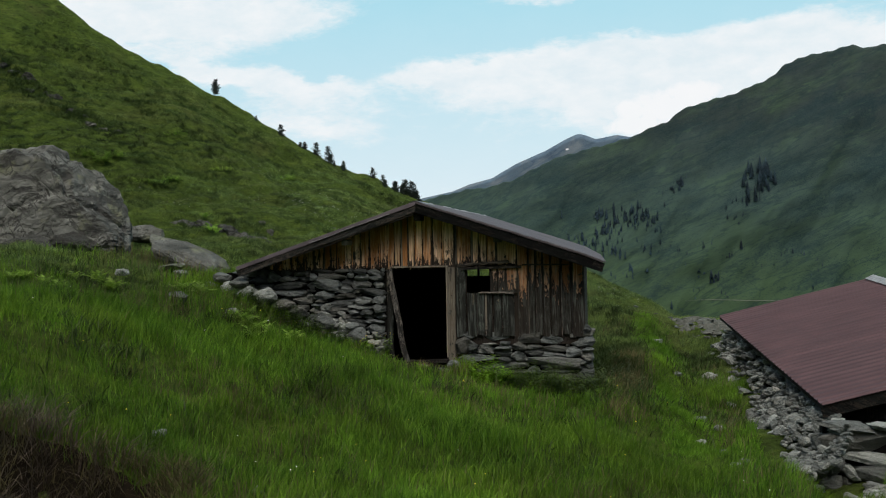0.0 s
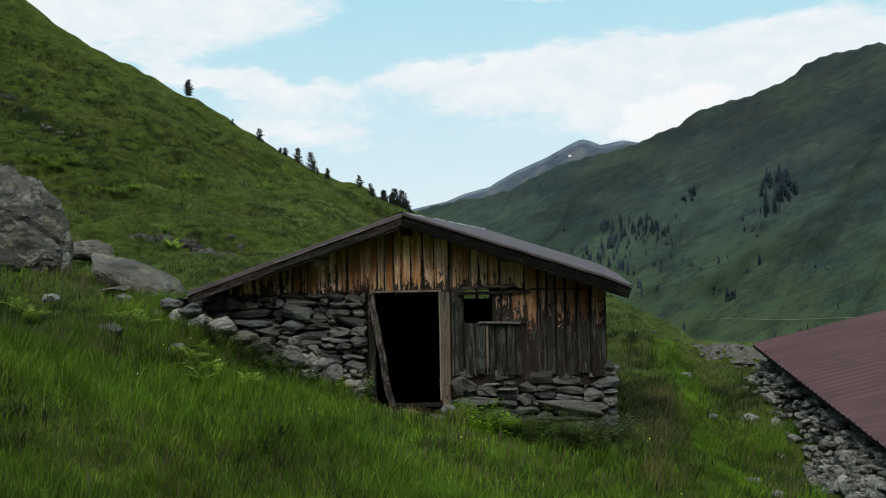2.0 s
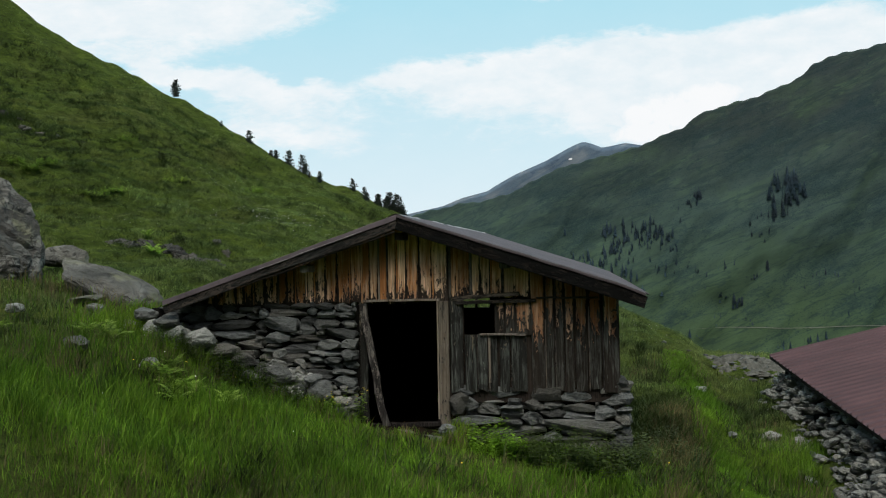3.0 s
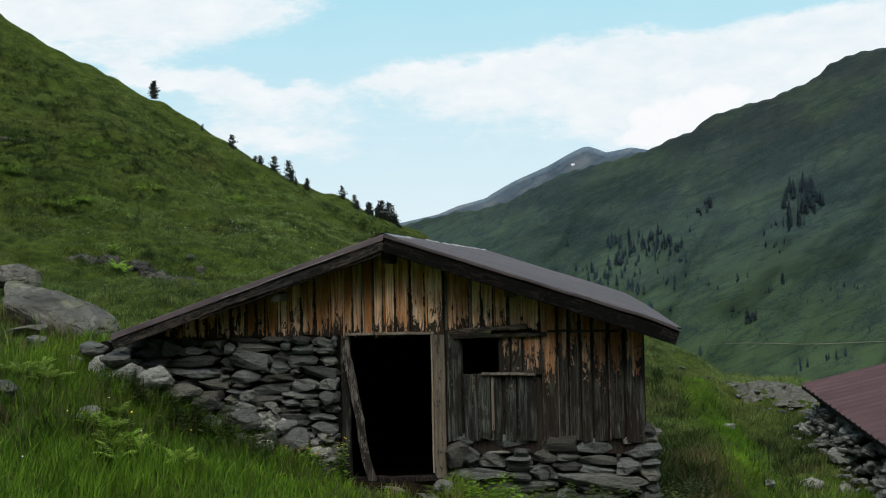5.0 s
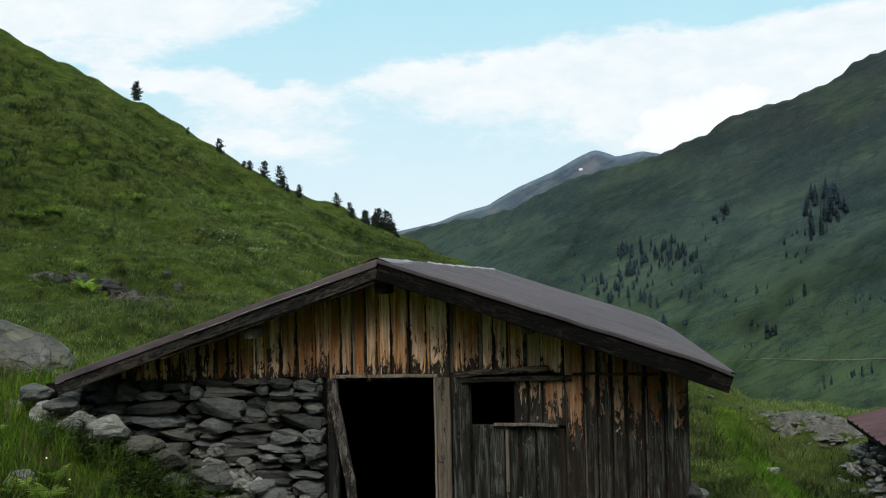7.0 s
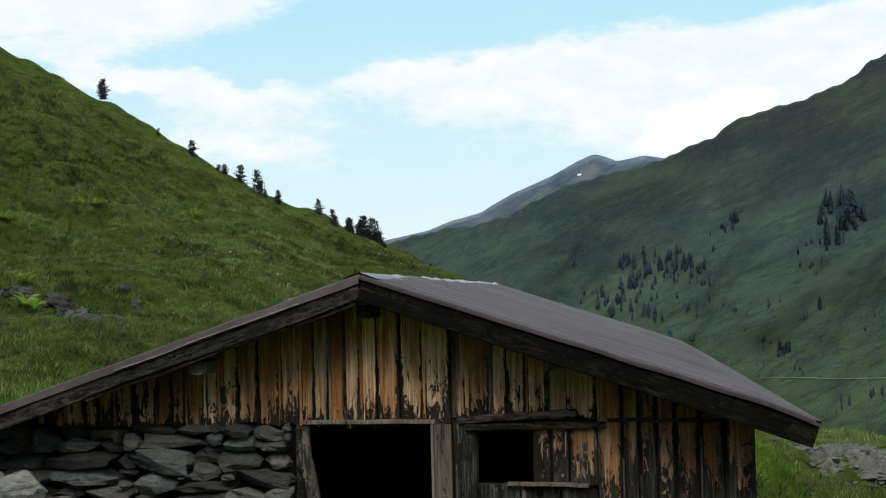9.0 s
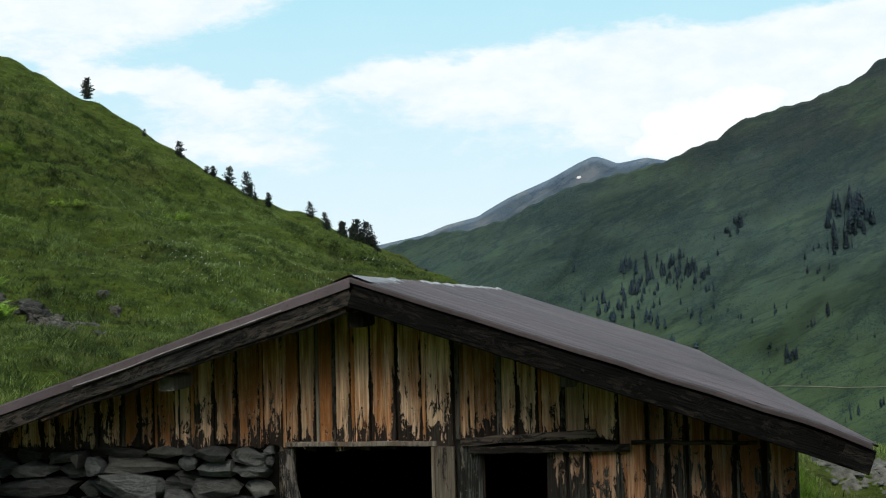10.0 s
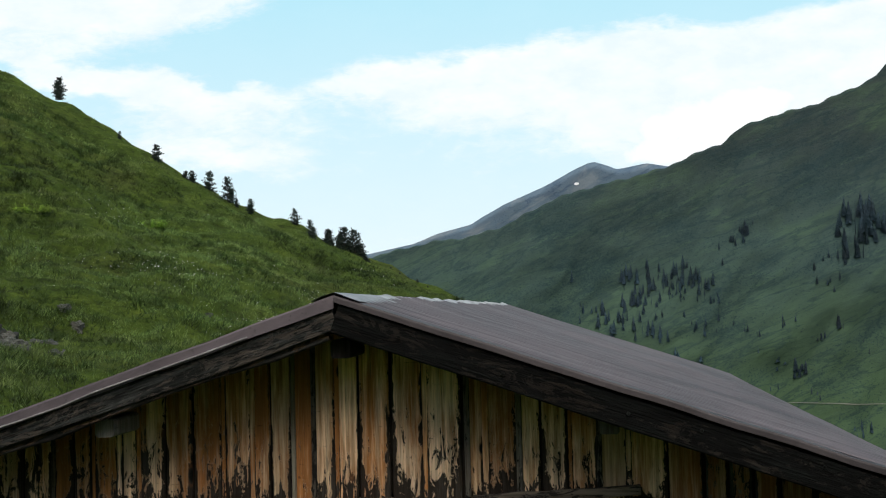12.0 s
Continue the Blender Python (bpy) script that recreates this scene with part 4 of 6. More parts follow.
# bargeboards, with the sheet's edge folded down over them
for s1, drop, high, wob, mat, lip, edge_mat in ((EAVE_R, 0.125, 0.175, 0.012, barge_wood, 0.028, fold_mat), (EAVE_L, 0.125, 0.125, 0.035, barge_old, 0.066, roof_mat)):
    bm = bmesh.new()
    beam(bm, roof_point(APEX_X, ROOF_Y0 - 0.012, drop), roof_point(s1, ROOF_Y0 - 0.012, drop), 0.05, high, wob=wob)
    hut_part("bargeboard", bm, mat)
    bm = bmesh.new()
    rows = []
    for i in range(25):
        s = APEX_X + (s1 - APEX_X) * i / 24
        w = 0.008 * noise.noise((s * 3, 1, 2))
        rows.append([bm.verts.new(roof_point(s, ROOF_Y0 + dy, dz + w)) for dy, dz in ((0.10, -0.012), (0.02, -0.018), (-0.04, -0.012), (-0.046, 0.0), (-0.05, lip), (-0.042, lip + 0.001), (-0.03, 0.012))])
    for r, q in zip(rows, rows[1:]):
        for k in range(6):
            bm.faces.new((r[k], r[k + 1], q[k + 1], q[k]))
    hut_part("verge_fold", bm, edge_mat)
bm = bmesh.new()
beam(bm, roof_point(APEX_X - 0.05, ROOF_Y0 + 0.02, 0.20), roof_point(-3.2, ROOF_Y0 + 0.02, 0.185), 0.06, 0.07, wob=0.03)
hut_part("inner_rafter", bm, barge_brown)
bm = bmesh.new()
beam(bm, roof_point(-1.25, ROOF_Y0 - 0.058, 0.052), roof_point(-2.9, ROOF_Y0 - 0.058, 0.05), 0.012, 0.009, wob=0.02)
hut_part("drip_edge", bm, flash_mat)
bm = bmesh.new()
beam(bm, roof_point(EAVE_R - 0.2, ROOF_Y0 - 0.042, 0.14), roof_point(EAVE_R - 0.01, ROOF_Y0 - 0.042, 0.14), 0.012, 0.14)
hut_part("end_patch", bm, barge_wood)
# bolt heads along the fascia
for s_ in (-0.35, 0.25, 0.95, 1.35, 2.0, 2.6):
    bm = bmesh.new()
    c = roof_point(s_, ROOF_Y0 - 0.04, 0.115 + 0.03 * math.sin(s_ * 9))
    bmesh.ops.create_cone(bm, cap_ends=True, segments=8, radius1=0.013, radius2=0.009, depth=0.014, matrix=Matrix.Translation(c) @ Matrix.Rotation(math.radians(90), 4, "X"))
    hut_part("bolt", bm, barge_wood)
# purlin ends below the overhang
for x, z in ((APEX_X, 2.74), (-2.22, 2.28), (0.84, 2.28)):
    bm = bmesh.new()
    beam(bm, (x, -0.40, z), (x, 0.06, z), 0.12, 0.11)
    hut_part("purlin_end", bm, wood_dark if x == APEX_X else purlin_wood)
cap_mat = make_plain("dulled_metal_cap", (0.07, 0.063, 0.065), (0.22, 0.21, 0.215), 9, 0.5, 0.2, 0.4, 0.3)
# ridge: a dull cap in front, buckled bare flashing behind it
for name, y0, y1, mat, left, right, crease in (("ridge_cap", ROOF_Y0 - 0.05, 0.35, cap_mat, -0.14, 0.16, 0.022), ("ridge_flashing", 0.25, ROOF_Y1, flash_mat, -0.10, 0.09, 0.045)):
    bm = bmesh.new()
    rows = []
    for y in np.linspace(y0, y1, 14 if y1 < 1 else 60):
        row = []
        for f in (0.0, 0.25, 0.5, 0.75, 1.0):
            s = left + (right - left) * f + crease * 1.6 * noise.noise((f * 5, y * 2.3, 7)) * (f in (0.0, 1.0))
            p = roof_point(APEX_X + s, y)
            row.append(bm.verts.new(p + Vector((0, 0, 0.02 + 0.012 * math.sin(math.pi * f) + crease * 0.5 * noise.noise((s * 9, y * 3.7, 1))))))
        rows.append(row)
    for r, q in zip(rows, rows[1:]):
        for k in range(4):
            bm.faces.new((r[k], r[k + 1], q[k + 1], q[k]))
    hut_part(name, bm, mat, label="buckled bare metal ridge flashing" if y1 > 1 else "", smooth=True)

# ---------------------------------------------------------------- the barn with the red roof
BARN_F, BARN_B = -3.05, 8.2
barn = empty("red_roofed_barn", (8.5, 2.5, -1.5), "low stone barn with a faded red corrugated metal roof", "barn")
BARN = Vector(barn.location)


def barn_part(name, bm, mat, parent=None, label="", smooth=False):
    bmesh.ops.translate(bm, verts=bm.verts, vec=-BARN)
    return part(name, bm, mat, parent or barn, label, smooth)


def barn_point(s, y, drop=0.0):
    """s across from the near eave (0) over the ridge (1) to the far eave (2)."""
    k = (y - BARN_F) / (BARN_B - BARN_F)
    eave = Vector((6.49, BARN_F, -0.53)).lerp(Vector((5.50, BARN_B, 0.17)), k)
    ridge = Vector((10.45, BARN_F, 0.50)).lerp(Vector((9.35, BARN_B, 1.12)), k)
    p = eave.lerp(ridge, min(s, 1.0))
    if s > 1:
        p = ridge + (ridge - eave) * (s - 1)
        p.z = ridge.z - (ridge.z - eave.z) * (s - 1)
    return p - Vector((0, 0, drop))


for s0, s1 in ((0.0, 1.0), (2.0, 1.0)):
    bm = bmesh.new()
    ys = np.arange(BARN_F, BARN_B + 0.01, 0.025)
    grid = [[bm.verts.new(barn_point(s0 + (s1 - s0) * i / 6, y) + Vector((0, 0, 0.040 * max(0.0, math.cos(2 * math.pi * y / 0.3)) ** 5))) for y in ys] for i in range(7)]
    for r, q in zip(grid, grid[1:]):
        for j in range(len(ys) - 1):
            bm.faces.new((r[j], r[j + 1], q[j + 1], q[j]))
    barn_part("roof_sheet", bm, red_roof_mat, smooth=True)
    bm = bmesh.new()
    vs = [bm.verts.new(barn_point(s, y, d)) for d in (0.02, 0.08) for s, y in ((s0 + 0.004 * (1 - s0), BARN_F + 0.03), (s1, BARN_F + 0.03), (s1, BARN_B - 0.02), (s0 + 0.004 * (1 - s0), BARN_B - 0.02))]
    for f in ((0, 1, 2, 3), (4, 5, 6, 7), (0, 1, 5, 4), (1, 2, 6, 5), (2, 3, 7, 6), (3, 0, 4, 7)):
        bm.faces.new([vs[i] for i in f])
    barn_part("roof_boarding", bm, wood_dark)
    bm = bmesh.new()
    beam(bm, barn_point(s0, BARN_F + 0.05, 0.13), barn_point(s1, BARN_F + 0.05, 0.13), 0.05, 0.18, wob=0.01)
    barn_part("bargeboard", bm, barge_wood)
bm = bmesh.new()
e0, e1, r0 = barn_point(0.1, BARN_F + 0.45, 0.1), barn_point(1.9, BARN_F + 0.45, 0.1), barn_point(1.0, BARN_F + 0.45, 0.1)
add_prism(bm, [(e0.x, -3), (e0.x, e0.z), (r0.x, r0.z), (e1.x, e1.z), (e1.x, -3)], BARN_F + 0.45, BARN_F + 0.75)
barn_part("front_gable", bm, wood_dark)
bm = bmesh.new()
a, b = barn_point(0.07, BARN_F + 0.4, 0.1), barn_point(0.07, BARN_B - 0.3, 0.1)
c = [bm.verts.new(v) for v in ((a.x, a.y, -3), (b.x, b.y, -3), b, a, (a.x + 0.5, a.y, -3), (b.x + 0.5, b.y, -3), (b.x + 0.5, b.y, b.z + 0.1), (a.x + 0.5, a.y, a.z + 0.1))]
for f in ((0, 1, 2, 3), (4, 5, 6, 7), (0, 1, 5, 4), (1, 2, 6, 5), (2, 3, 7, 6), (3, 0, 4, 7)):
    bm.faces.new([c[i] for i in f])
barn_side = barn_part("stone_wall", bm, gap_shade_mat, label="rough grey stone side wall")
bm = bmesh.new()
e0, e1, r0 = barn_point(0.1, BARN_B - 0.3, 0.1), barn_point(1.9, BARN_B - 0.3, 0.1), barn_point(1.0, BARN_B - 0.3, 0.1)
add_prism(bm, [(e0.x, -3), (e0.x, e0.z), (r0.x, r0.z), (e1.x, e1.z), (e1.x, -3)], BARN_B - 0.5, BARN_B - 0.3)
barn_part("back_gable", bm, wood_dark)

bm = bmesh.new()
rows = []
for i in range(30):
    y = BARN_F - 0.02 + (BARN_B - BARN_F) * i / 29
    rows.append([bm.verts.new(barn_point(k, y, -0.05 - d)) for k, d in ((0.945, 0.0), (0.985, 0.03), (1.0, 0.045), (1.015, 0.03), (1.055, 0.0))])
for r, q in zip(rows, rows[1:]):
    for k in range(4):
        bm.faces.new((r[k], r[k + 1], q[k + 1], q[k]))
barn_part("ridge_cap", bm, flash_mat, label="pale bare metal ridge cap", smooth=True)

# ---------------------------------------------------------------- rocks
def rock(name, at, size, seed, label, mat=boulder_mat, detail=3, turn=0.0, rough=0.3, group="", tilt=0.0, square=0.0, planes=(), crack=0.0, small=0.35):
    """A weathered lump: a ball cut by planes, roughened, with creases where crack is given."""
    bm = bmesh.new()
    bmesh.ops.create_icosphere(bm, subdivisions=detail, radius=1.0)
    r = random.Random(seed)
    cuts = [(Vector((r.uniform(-1, 1), r.uniform(-1, 1), r.uniform(-0.3, 1))).normalized(), r.uniform(0.55, 0.85)) for _ in range(7)]
    if planes:
        cuts = [(Vector(d).normalized(), k) for d, k in planes]
    for v in bm.verts:
        c = v.co.copy()
        if square:
            top = max(abs(c.x), abs(c.y), abs(c.z))
            c = c * (1 - square) + c / top * square * 0.85
        for d, k in cuts:
            over = c.dot(d) - k
            if over > 0:
                c -= d * over * 0.92
        p = c * 1.3 + Vector((seed * 3.7, seed * 1.9, 0))
        out = v.co.normalized()
        c += out * (rough * 0.5 * noise.noise(p) + rough * 0.28 * noise.noise(p * 2.7) + rough * 0.14 * noise.noise(p * 6.5) + rough * 0.07 * noise.noise(p * 15))
        if crack:
            q = Vector((p.x * 1.5 + p.z * 0.5, p.y * 1.5, p.z * 2.6 - p.x * 0.9))
            for f, a in ((0.8, 1.0), (2.1, small)):
                w = abs(noise.noise(q * f + Vector((f, 0, 3))))
                c -= out * crack * a * max(0.0, 1 - w / 0.13)
            step = noise.noise(q * 1.7 + Vector((9, 2, 4))) * 4
            c += out * crack * 1.4 * small * (math.floor(step) - step)
        v.co = Vector((c.x * size[0], c.y * size[1], c.z * size[2]))
    ob = mesh_ob(name, bm, mat, smooth=False)
    ob.matrix_basis = Matrix.LocRotScale(at, Euler((0, tilt, turn)), None)
    return tagged(ob, label, "rock", group)


rock("boulder", (-10.55, 2.3, 2.62), (2.5, 1.5, 2.2), 5, "huge pale grey weathered boulder in the grass", detail=6, rough=0.12, square=0.14, crack=0.075, small=0.12,
     planes=(((0.78, -0.1, 0.62), 0.73), ((0, -0.1, 1), 0.95), ((0.1, -1, 0.35), 0.72), ((-0.5, -0.8, 0.3), 0.8), ((0.55, -0.8, 0.05), 0.78), ((-0.6, 0, 0.8), 0.9)))
for i, (x, y, z, w, h) in enumerate(((-10.0, 1.1, 2.36, 0.9, 0.32), (-9.1, 1.25, 2.36, 0.7, 0.34), (-11.0, 1.05, 2.42, 0.8, 0.34), (-8.35, 1.6, 2.4, 0.45, 0.32))):
    rock("boulder_slab", (x, y, z), (w, 0.42, h), 8 + i, "low dark cracked rock at the huge boulder's foot", ledge_mat if i < 3 else boulder_mat, detail=4, rough=0.4, square=0.3, tilt=0.12, crack=0.06, group="broken rock at the boulder's foot")
rock("rock_slab", (-6.72, 2.0, 2.06), (1.25, 0.75, 0.36), 14, "smooth grey rock slab sloping out of the grass", slab_mat, detail=5, turn=-0.15, rough=0.14, tilt=0.42, square=0.25, crack=0.012)
rock("rock_slab", (-8.7, 4.4, 2.62), (0.6, 0.4, 0.24), 15, "flat mossy rock on the slope", slab_mat, detail=4, rough=0.2, square=0.4, crack=0.03)
for i, (x, y, w) in enumerate(((5.75, 10.1, 0.6), (5.0, 10.0, 0.5), (4.5, 10.3, 0.3), (6.4, 9.9, 0.5), (5.35, 9.3, 0.3), (5.9, 9.0, 0.3))):
    rock("rock_outcrop", (x, y, float(ground_z(x, y)) - 0.02), (w, 0.35, 0.11), 21 + i, "low bare grey rock outcrop behind the barn", gravel_mat, detail=4, rough=0.5, square=0.3, crack=0.06, turn=0.3 * i, group="bare outcrops behind the barn")
rng = random.Random(4)
LEDGES = [(-9.5 + 0.17 * i, 8.1 + 0.08 * i, 0.3) for i in range(5)] + [(-8.25 + 0.2 * i, 8.35 - 0.17 * i, 0.31) for i in range(7)]
LEDGES += [(-7.6, 9.75, 0.27), (-7.25, 9.5, 0.2), (-7.05, 8.0, 0.3), (-6.75, 7.75, 0.22), (-5.95, 11.75, 0.16)]
LEDGES += [(-20.2 + 0.5 * i, 16.6 - 0.2 * i + 0.2 * (i % 3), 0.26 + 0.12 * (i % 2)) for i in range(12)]
LEDGES += [(-6.7, 7.6, 0.2), (-6.5, 7.5, 0.16), (-4.8, 9.0, 0.20), (-7.6, 9.2, 0.2), (-6.4, 12.0, 0.14)]
for i, (x, y, s) in enumerate(LEDGES):
    s *= rng.uniform(0.75, 1.2)
    y += rng.uniform(-0.12, 0.12)
    rock("rock_ledge", (x, y, float(ground_z(x, y)) - 0.07), (s, s * 0.7, s * rng.uniform(0.45, 0.75)), 40 + i, "dark broken rock ledge on the grassy hillside", ledge_mat, detail=4, turn=i * 0.7, rough=0.6, crack=0.12, group="rock ledges on the hillside", square=0.5, tilt=rng.uniform(-0.3, 0.3))
for i, (x, y, s) in enumerate(((4.6, -1.55, 0.14), (-2.3, -8.95, 0.13), (4.55, -3.1, 0.10), (4.9, -3.55, 0.09), (5.15, -4.1, 0.11), (5.0, -4.5, 0.12), (-3.95, -2.1, 0.20), (-4.9, -2.4, 0.24), (-0.6, -10.0, 0.11), (-6.1, 0.5, 0.22), (-6.9, -0.6, 0.16),
                               (4.3, 3.0, 0.13), (5.0, 3.6, 0.2), (-2.35, -0.75, 0.2), (3.9, 5.2, 0.14), (4.9, -2.2, 0.12), (5.3, 1.0, 0.15))):
    rock("field_stone", (x, y, float(ground_z(x, y)) + s * 0.18 + 0.02), (s, s * 0.8, s * 0.5), 60 + i, "pale field stone lying in the meadow grass", rubble_mat, 3, i * 1.3, 0.4, group="field stones", square=0.35)
rock("flat_stone", (-6.5, 0.85, float(ground_z(-6.5, 0.85)) + 0.12), (0.36, 0.22, 0.06), 70, "thin flat grey stone tilted in the meadow grass", slab_mat, 3, 0.3, 0.2, square=0.5, tilt=-0.15)
# loose stones at the low end of the hut's wall
rng = random.Random(21)
for i, (x, y, z, w, h) in enumerate(((-4.95, -0.1, 1.62, 0.34, 0.16), (-4.72, -0.25, 1.38, 0.4, 0.2), (-4.45, -0.35, 1.5, 0.36, 0.13), (-4.3, -0.42, 1.30, 0.42, 0.2), (-3.92, -0.4, 1.26, 0.46, 0.24), (-3.55, -0.3, 1.05, 0.4, 0.16),
                                     (-5.25, -0.1, 1.42, 0.3, 0.18), (-2.8, -0.55, 0.42, 0.52, 0.2), (-2.72, -0.35, 0.68, 0.5, 0.24), (-2.3, -0.5, 0.45, 0.2, 0.18), (-2.1, -0.42, 0.62, 0.2, 0.15), (-1.95, -0.45, 0.42, 0.36, 0.3),
                                     (-2.2, -0.55, 0.22, 0.3, 0.14), (-1.8, -0.5, 0.16, 0.34, 0.15), (-2.45, -0.6, 0.22, 0.22, 0.18), (-3.2, -0.35, 0.9, 0.36, 0.18), (-3.1, -0.45, 0.66, 0.3, 0.16), (-1.65, -0.45, 0.0, 0.3, 0.16),
                                     (-0.05, -0.35, -0.16, 0.26, 0.17), (0.35, -0.42, -0.3, 0.4, 0.16), (-0.75, -0.6, -0.2, 0.5, 0.12), (-0.2, -0.7, -0.24, 0.4, 0.12))):
    rock("loose_stone", (x, y, z), (w * 0.66, 0.24, h * 0.74) if i < 7 else (w * 0.58, 0.2, h * 0.62), 100 + i, "loose grey stone fallen from the hut's wall", rubble_mat if i < 7 else stone_mat, 3, rng.uniform(-0.3, 0.3), 0.34, group="loose stones by the hut")


spill = empty("stone_spill", (-2.1, -0.5, 0.3), "small pale stones spilled from the hut's broken wall", "rubble")
for i in range(46):
    f = rng.random()
    x = -2.75 + 1.25 * f + rng.gauss(0, 0.12)
    z = 0.85 - 0.62 * f + rng.gauss(0, 0.14) - 0.1
    w = rng.uniform(0.07, 0.19)
    put_stone(spill, (x, -0.30 - 0.22 * max(0.0, 0.8 - z) + rng.uniform(-0.03, 0.03), max(z, float(ground_z(x, -0.5)) + 0.04)), (w * 1.3, 0.14, w * 0.75), (rng.uniform(-0.3, 0.3), rng.uniform(-0.6, 0.6), rng.uniform(-0.4, 0.4)), RUBBLE, i)

# ---------------------------------------------------------------- grass and plants
def fast_mesh(name, verts, faces, mat):
    me = bpy.data.meshes.new(name)
    n, k = faces.shape
    me.vertices.add(len(verts))
    me.vertices.foreach_set("co", verts.astype(np.float32).ravel())
    me.loops.add(n * k)
    me.loops.foreach_set("vertex_index", faces.astype(np.int32).ravel())
    me.polygons.add(n)
    me.polygons.foreach_set("loop_start", np.arange(0, n * k, k, dtype=np.int32))
    me.update(calc_edges=True)
    me.validate()
    me.materials.append(mat)
    return new(name, me)


def patchy(x, y, f, p):
    return 0.5 + 0.25 * (np.sin(f * x + p + 1.7 * np.sin(0.6 * f * y)) + np.sin(f * 1.13 * y + 2 * p + 1.5 * np.sin(0.7 * f * x)))


def clear_of_buildings(x, y):
    k = (y + 0.36) / 6.36
    hutx = (x > -4.5 + 1.3 * k) & (x < 2.62 - 0.3 * k) & (y > -0.08) & (y < 6.0)
    kb = (y + 3.05) / 11.25
    barnx = (x > 6.35 - 1.0 * kb) & (y > -3.2) & (y < 8.3)
    bould = ((x + 10.3) / 2.2) ** 2 + ((y - 2.2) / 1.25) ** 2 < 1
    slab = ((x + 6.75) / 0.95) ** 2 + ((y - 2.1) / 0.6) ** 2 < 1
    step = (x > -1.5) & (x < -0.05) & (y > -0.95 + 0.2 * np.sin(x * 9)) & (y < 0.2)
    heap = (x > 5.5) & (x < 7.2) & (y > -4.6) & (y < 2.5)
    crag = ((x - 5.5) / 1.4) ** 4 + ((y - 10.0 - 0.15 * np.sin(x * 2.3)) / 1.05) ** 2 < 0.25 + 1.1 * patchy(x, y, 6.0, 1.0)
    bank = (x < -1.4) & (y < bank_edge(x) - 0.12)
    return ~(bank | hutx | barnx | bould | slab | step | heap | crag)


def blades(name, count, x0, x1, y0, y1, height, width, lean, mat, label, seed, keep=None, tufts=0, fine=False):
    r = np.random.RandomState(seed)
    if tufts:
        cx, cy = r.uniform(x0, x1, tufts), r.uniform(y0, y1, tufts)
        i = r.randint(0, tufts, count)
        x, y = cx[i] + r.normal(0, 0.06, count), cy[i] + r.normal(0, 0.06, count)
    else:
        x, y = r.uniform(x0, x1, count), r.uniform(y0, y1, count)
    ok = clear_of_buildings(x, y) | (name == "bank_grass")
    if keep is not None:
        ok &= r.uniform(0, 1, count) < keep(x, y)
    x, y = x[ok], y[ok]
    n = len(x)
    h = height(x, y) * r.uniform(0.55, 1.25, n)
    w = width * r.uniform(0.6, 1.4, n) * (0.6 + 0.4 * h / max(1e-6, h.max()))
    a = r.uniform(0, 2 * np.pi, n)
    # a light wind bends the blades downhill
    tx, ty = h * (lean * r.normal(0, 1, n) + 0.12), h * (lean * r.normal(0, 1, n) - 0.05)
    z = ground_z(x, y) - 0.02
    base = np.stack([x, y, z], -1)
    side = np.stack([np.cos(a) * w, np.sin(a) * w, 0 * w], -1)
    if fine:
        verts = np.stack([base - side, base + side, base + np.stack([tx, ty, h], -1)], 1).reshape(-1, 3)
        return tagged(fast_mesh(name, verts, np.arange(3 * n).reshape(-1, 3), mat), label, "grass", kind="stuff")
    midp = base + np.stack([tx * 0.35, ty * 0.35, h * 0.6], -1)
    tip = base + np.stack([tx, ty, h * 0.97], -1)
    verts = np.stack([base - side, base + side, midp + side * 0.7, midp - side * 0.7, tip], 1).reshape(-1, 3)
    o = np.arange(n)[:, None] * 5
    tris = np.concatenate([o + [0, 1, 2], o + [0, 2, 3], o + [3, 2, 4]], 1).reshape(-1, 3)
    return tagged(fast_mesh(name, verts, tris, mat), label, "grass", kind="stuff")


def meadow_height(x, y):
    path = np.exp(-((x - 4.0 + 0.05 * y) / 0.75) ** 2) * (y > -5) * (y < 12)
    tall = 0.13 + 0.14 * patchy(x, y, 0.9, 0.4) + 0.07 * patchy(x, y, 3.1, 2.0)
    weeds = smooth01((x - 0.2) / 0.4) * smooth01((2.9 - x) / 0.4) * smooth01((y + 2.0) / 0.5)
    return tall * (1 - 0.7 * path) * (1 - 0.5 * weeds * (y < 0)) * np.where(y > 3, 0.75, 1.0)


def off_path(x, y):
    """0 on the trodden way, 1 away from it."""
    return 1 - np.exp(-((x - 4.1 + 0.05 * y + 0.15 * np.sin(y * 0.9)) / 0.5) ** 2)


blades("meadow_grass", 180000, -9.0, 8.0, -13.0, -4.0, meadow_height, 0.0065, 0.36, grass_mat, "tall lush meadow grass swaying on the slope", 1, lambda x, y: 0.35 + 0.65 * patchy(x, y, 2.3, 1.0))
blades("meadow_grass", 105000, -9.0, 7.0, -4.0, 4.0, meadow_height, 0.0075, 0.30, grass_mat, "tall lush meadow grass round the hut", 2, lambda x, y: (0.35 + 0.65 * patchy(x, y, 2.3, 1.0)) * (1 - 0.92 * smooth01((-5.2 - x) / 1.2) * smooth01((y + 3.5) / 2.5)))
blades("hill_grass", 60000, -14.0, -4.8, -3.5, 5.5, lambda x, y: 0.06 + 0.09 * patchy(x, y, 1.9, 0.7), 0.008, 0.45, hill_grass_mat, "dull uneven grass round the rocks", 22, lambda x, y: (0.25 + 0.75 * patchy(x, y, 2.6, 0.4)) * smooth01((-4.6 - x) / 1.2), fine=True)
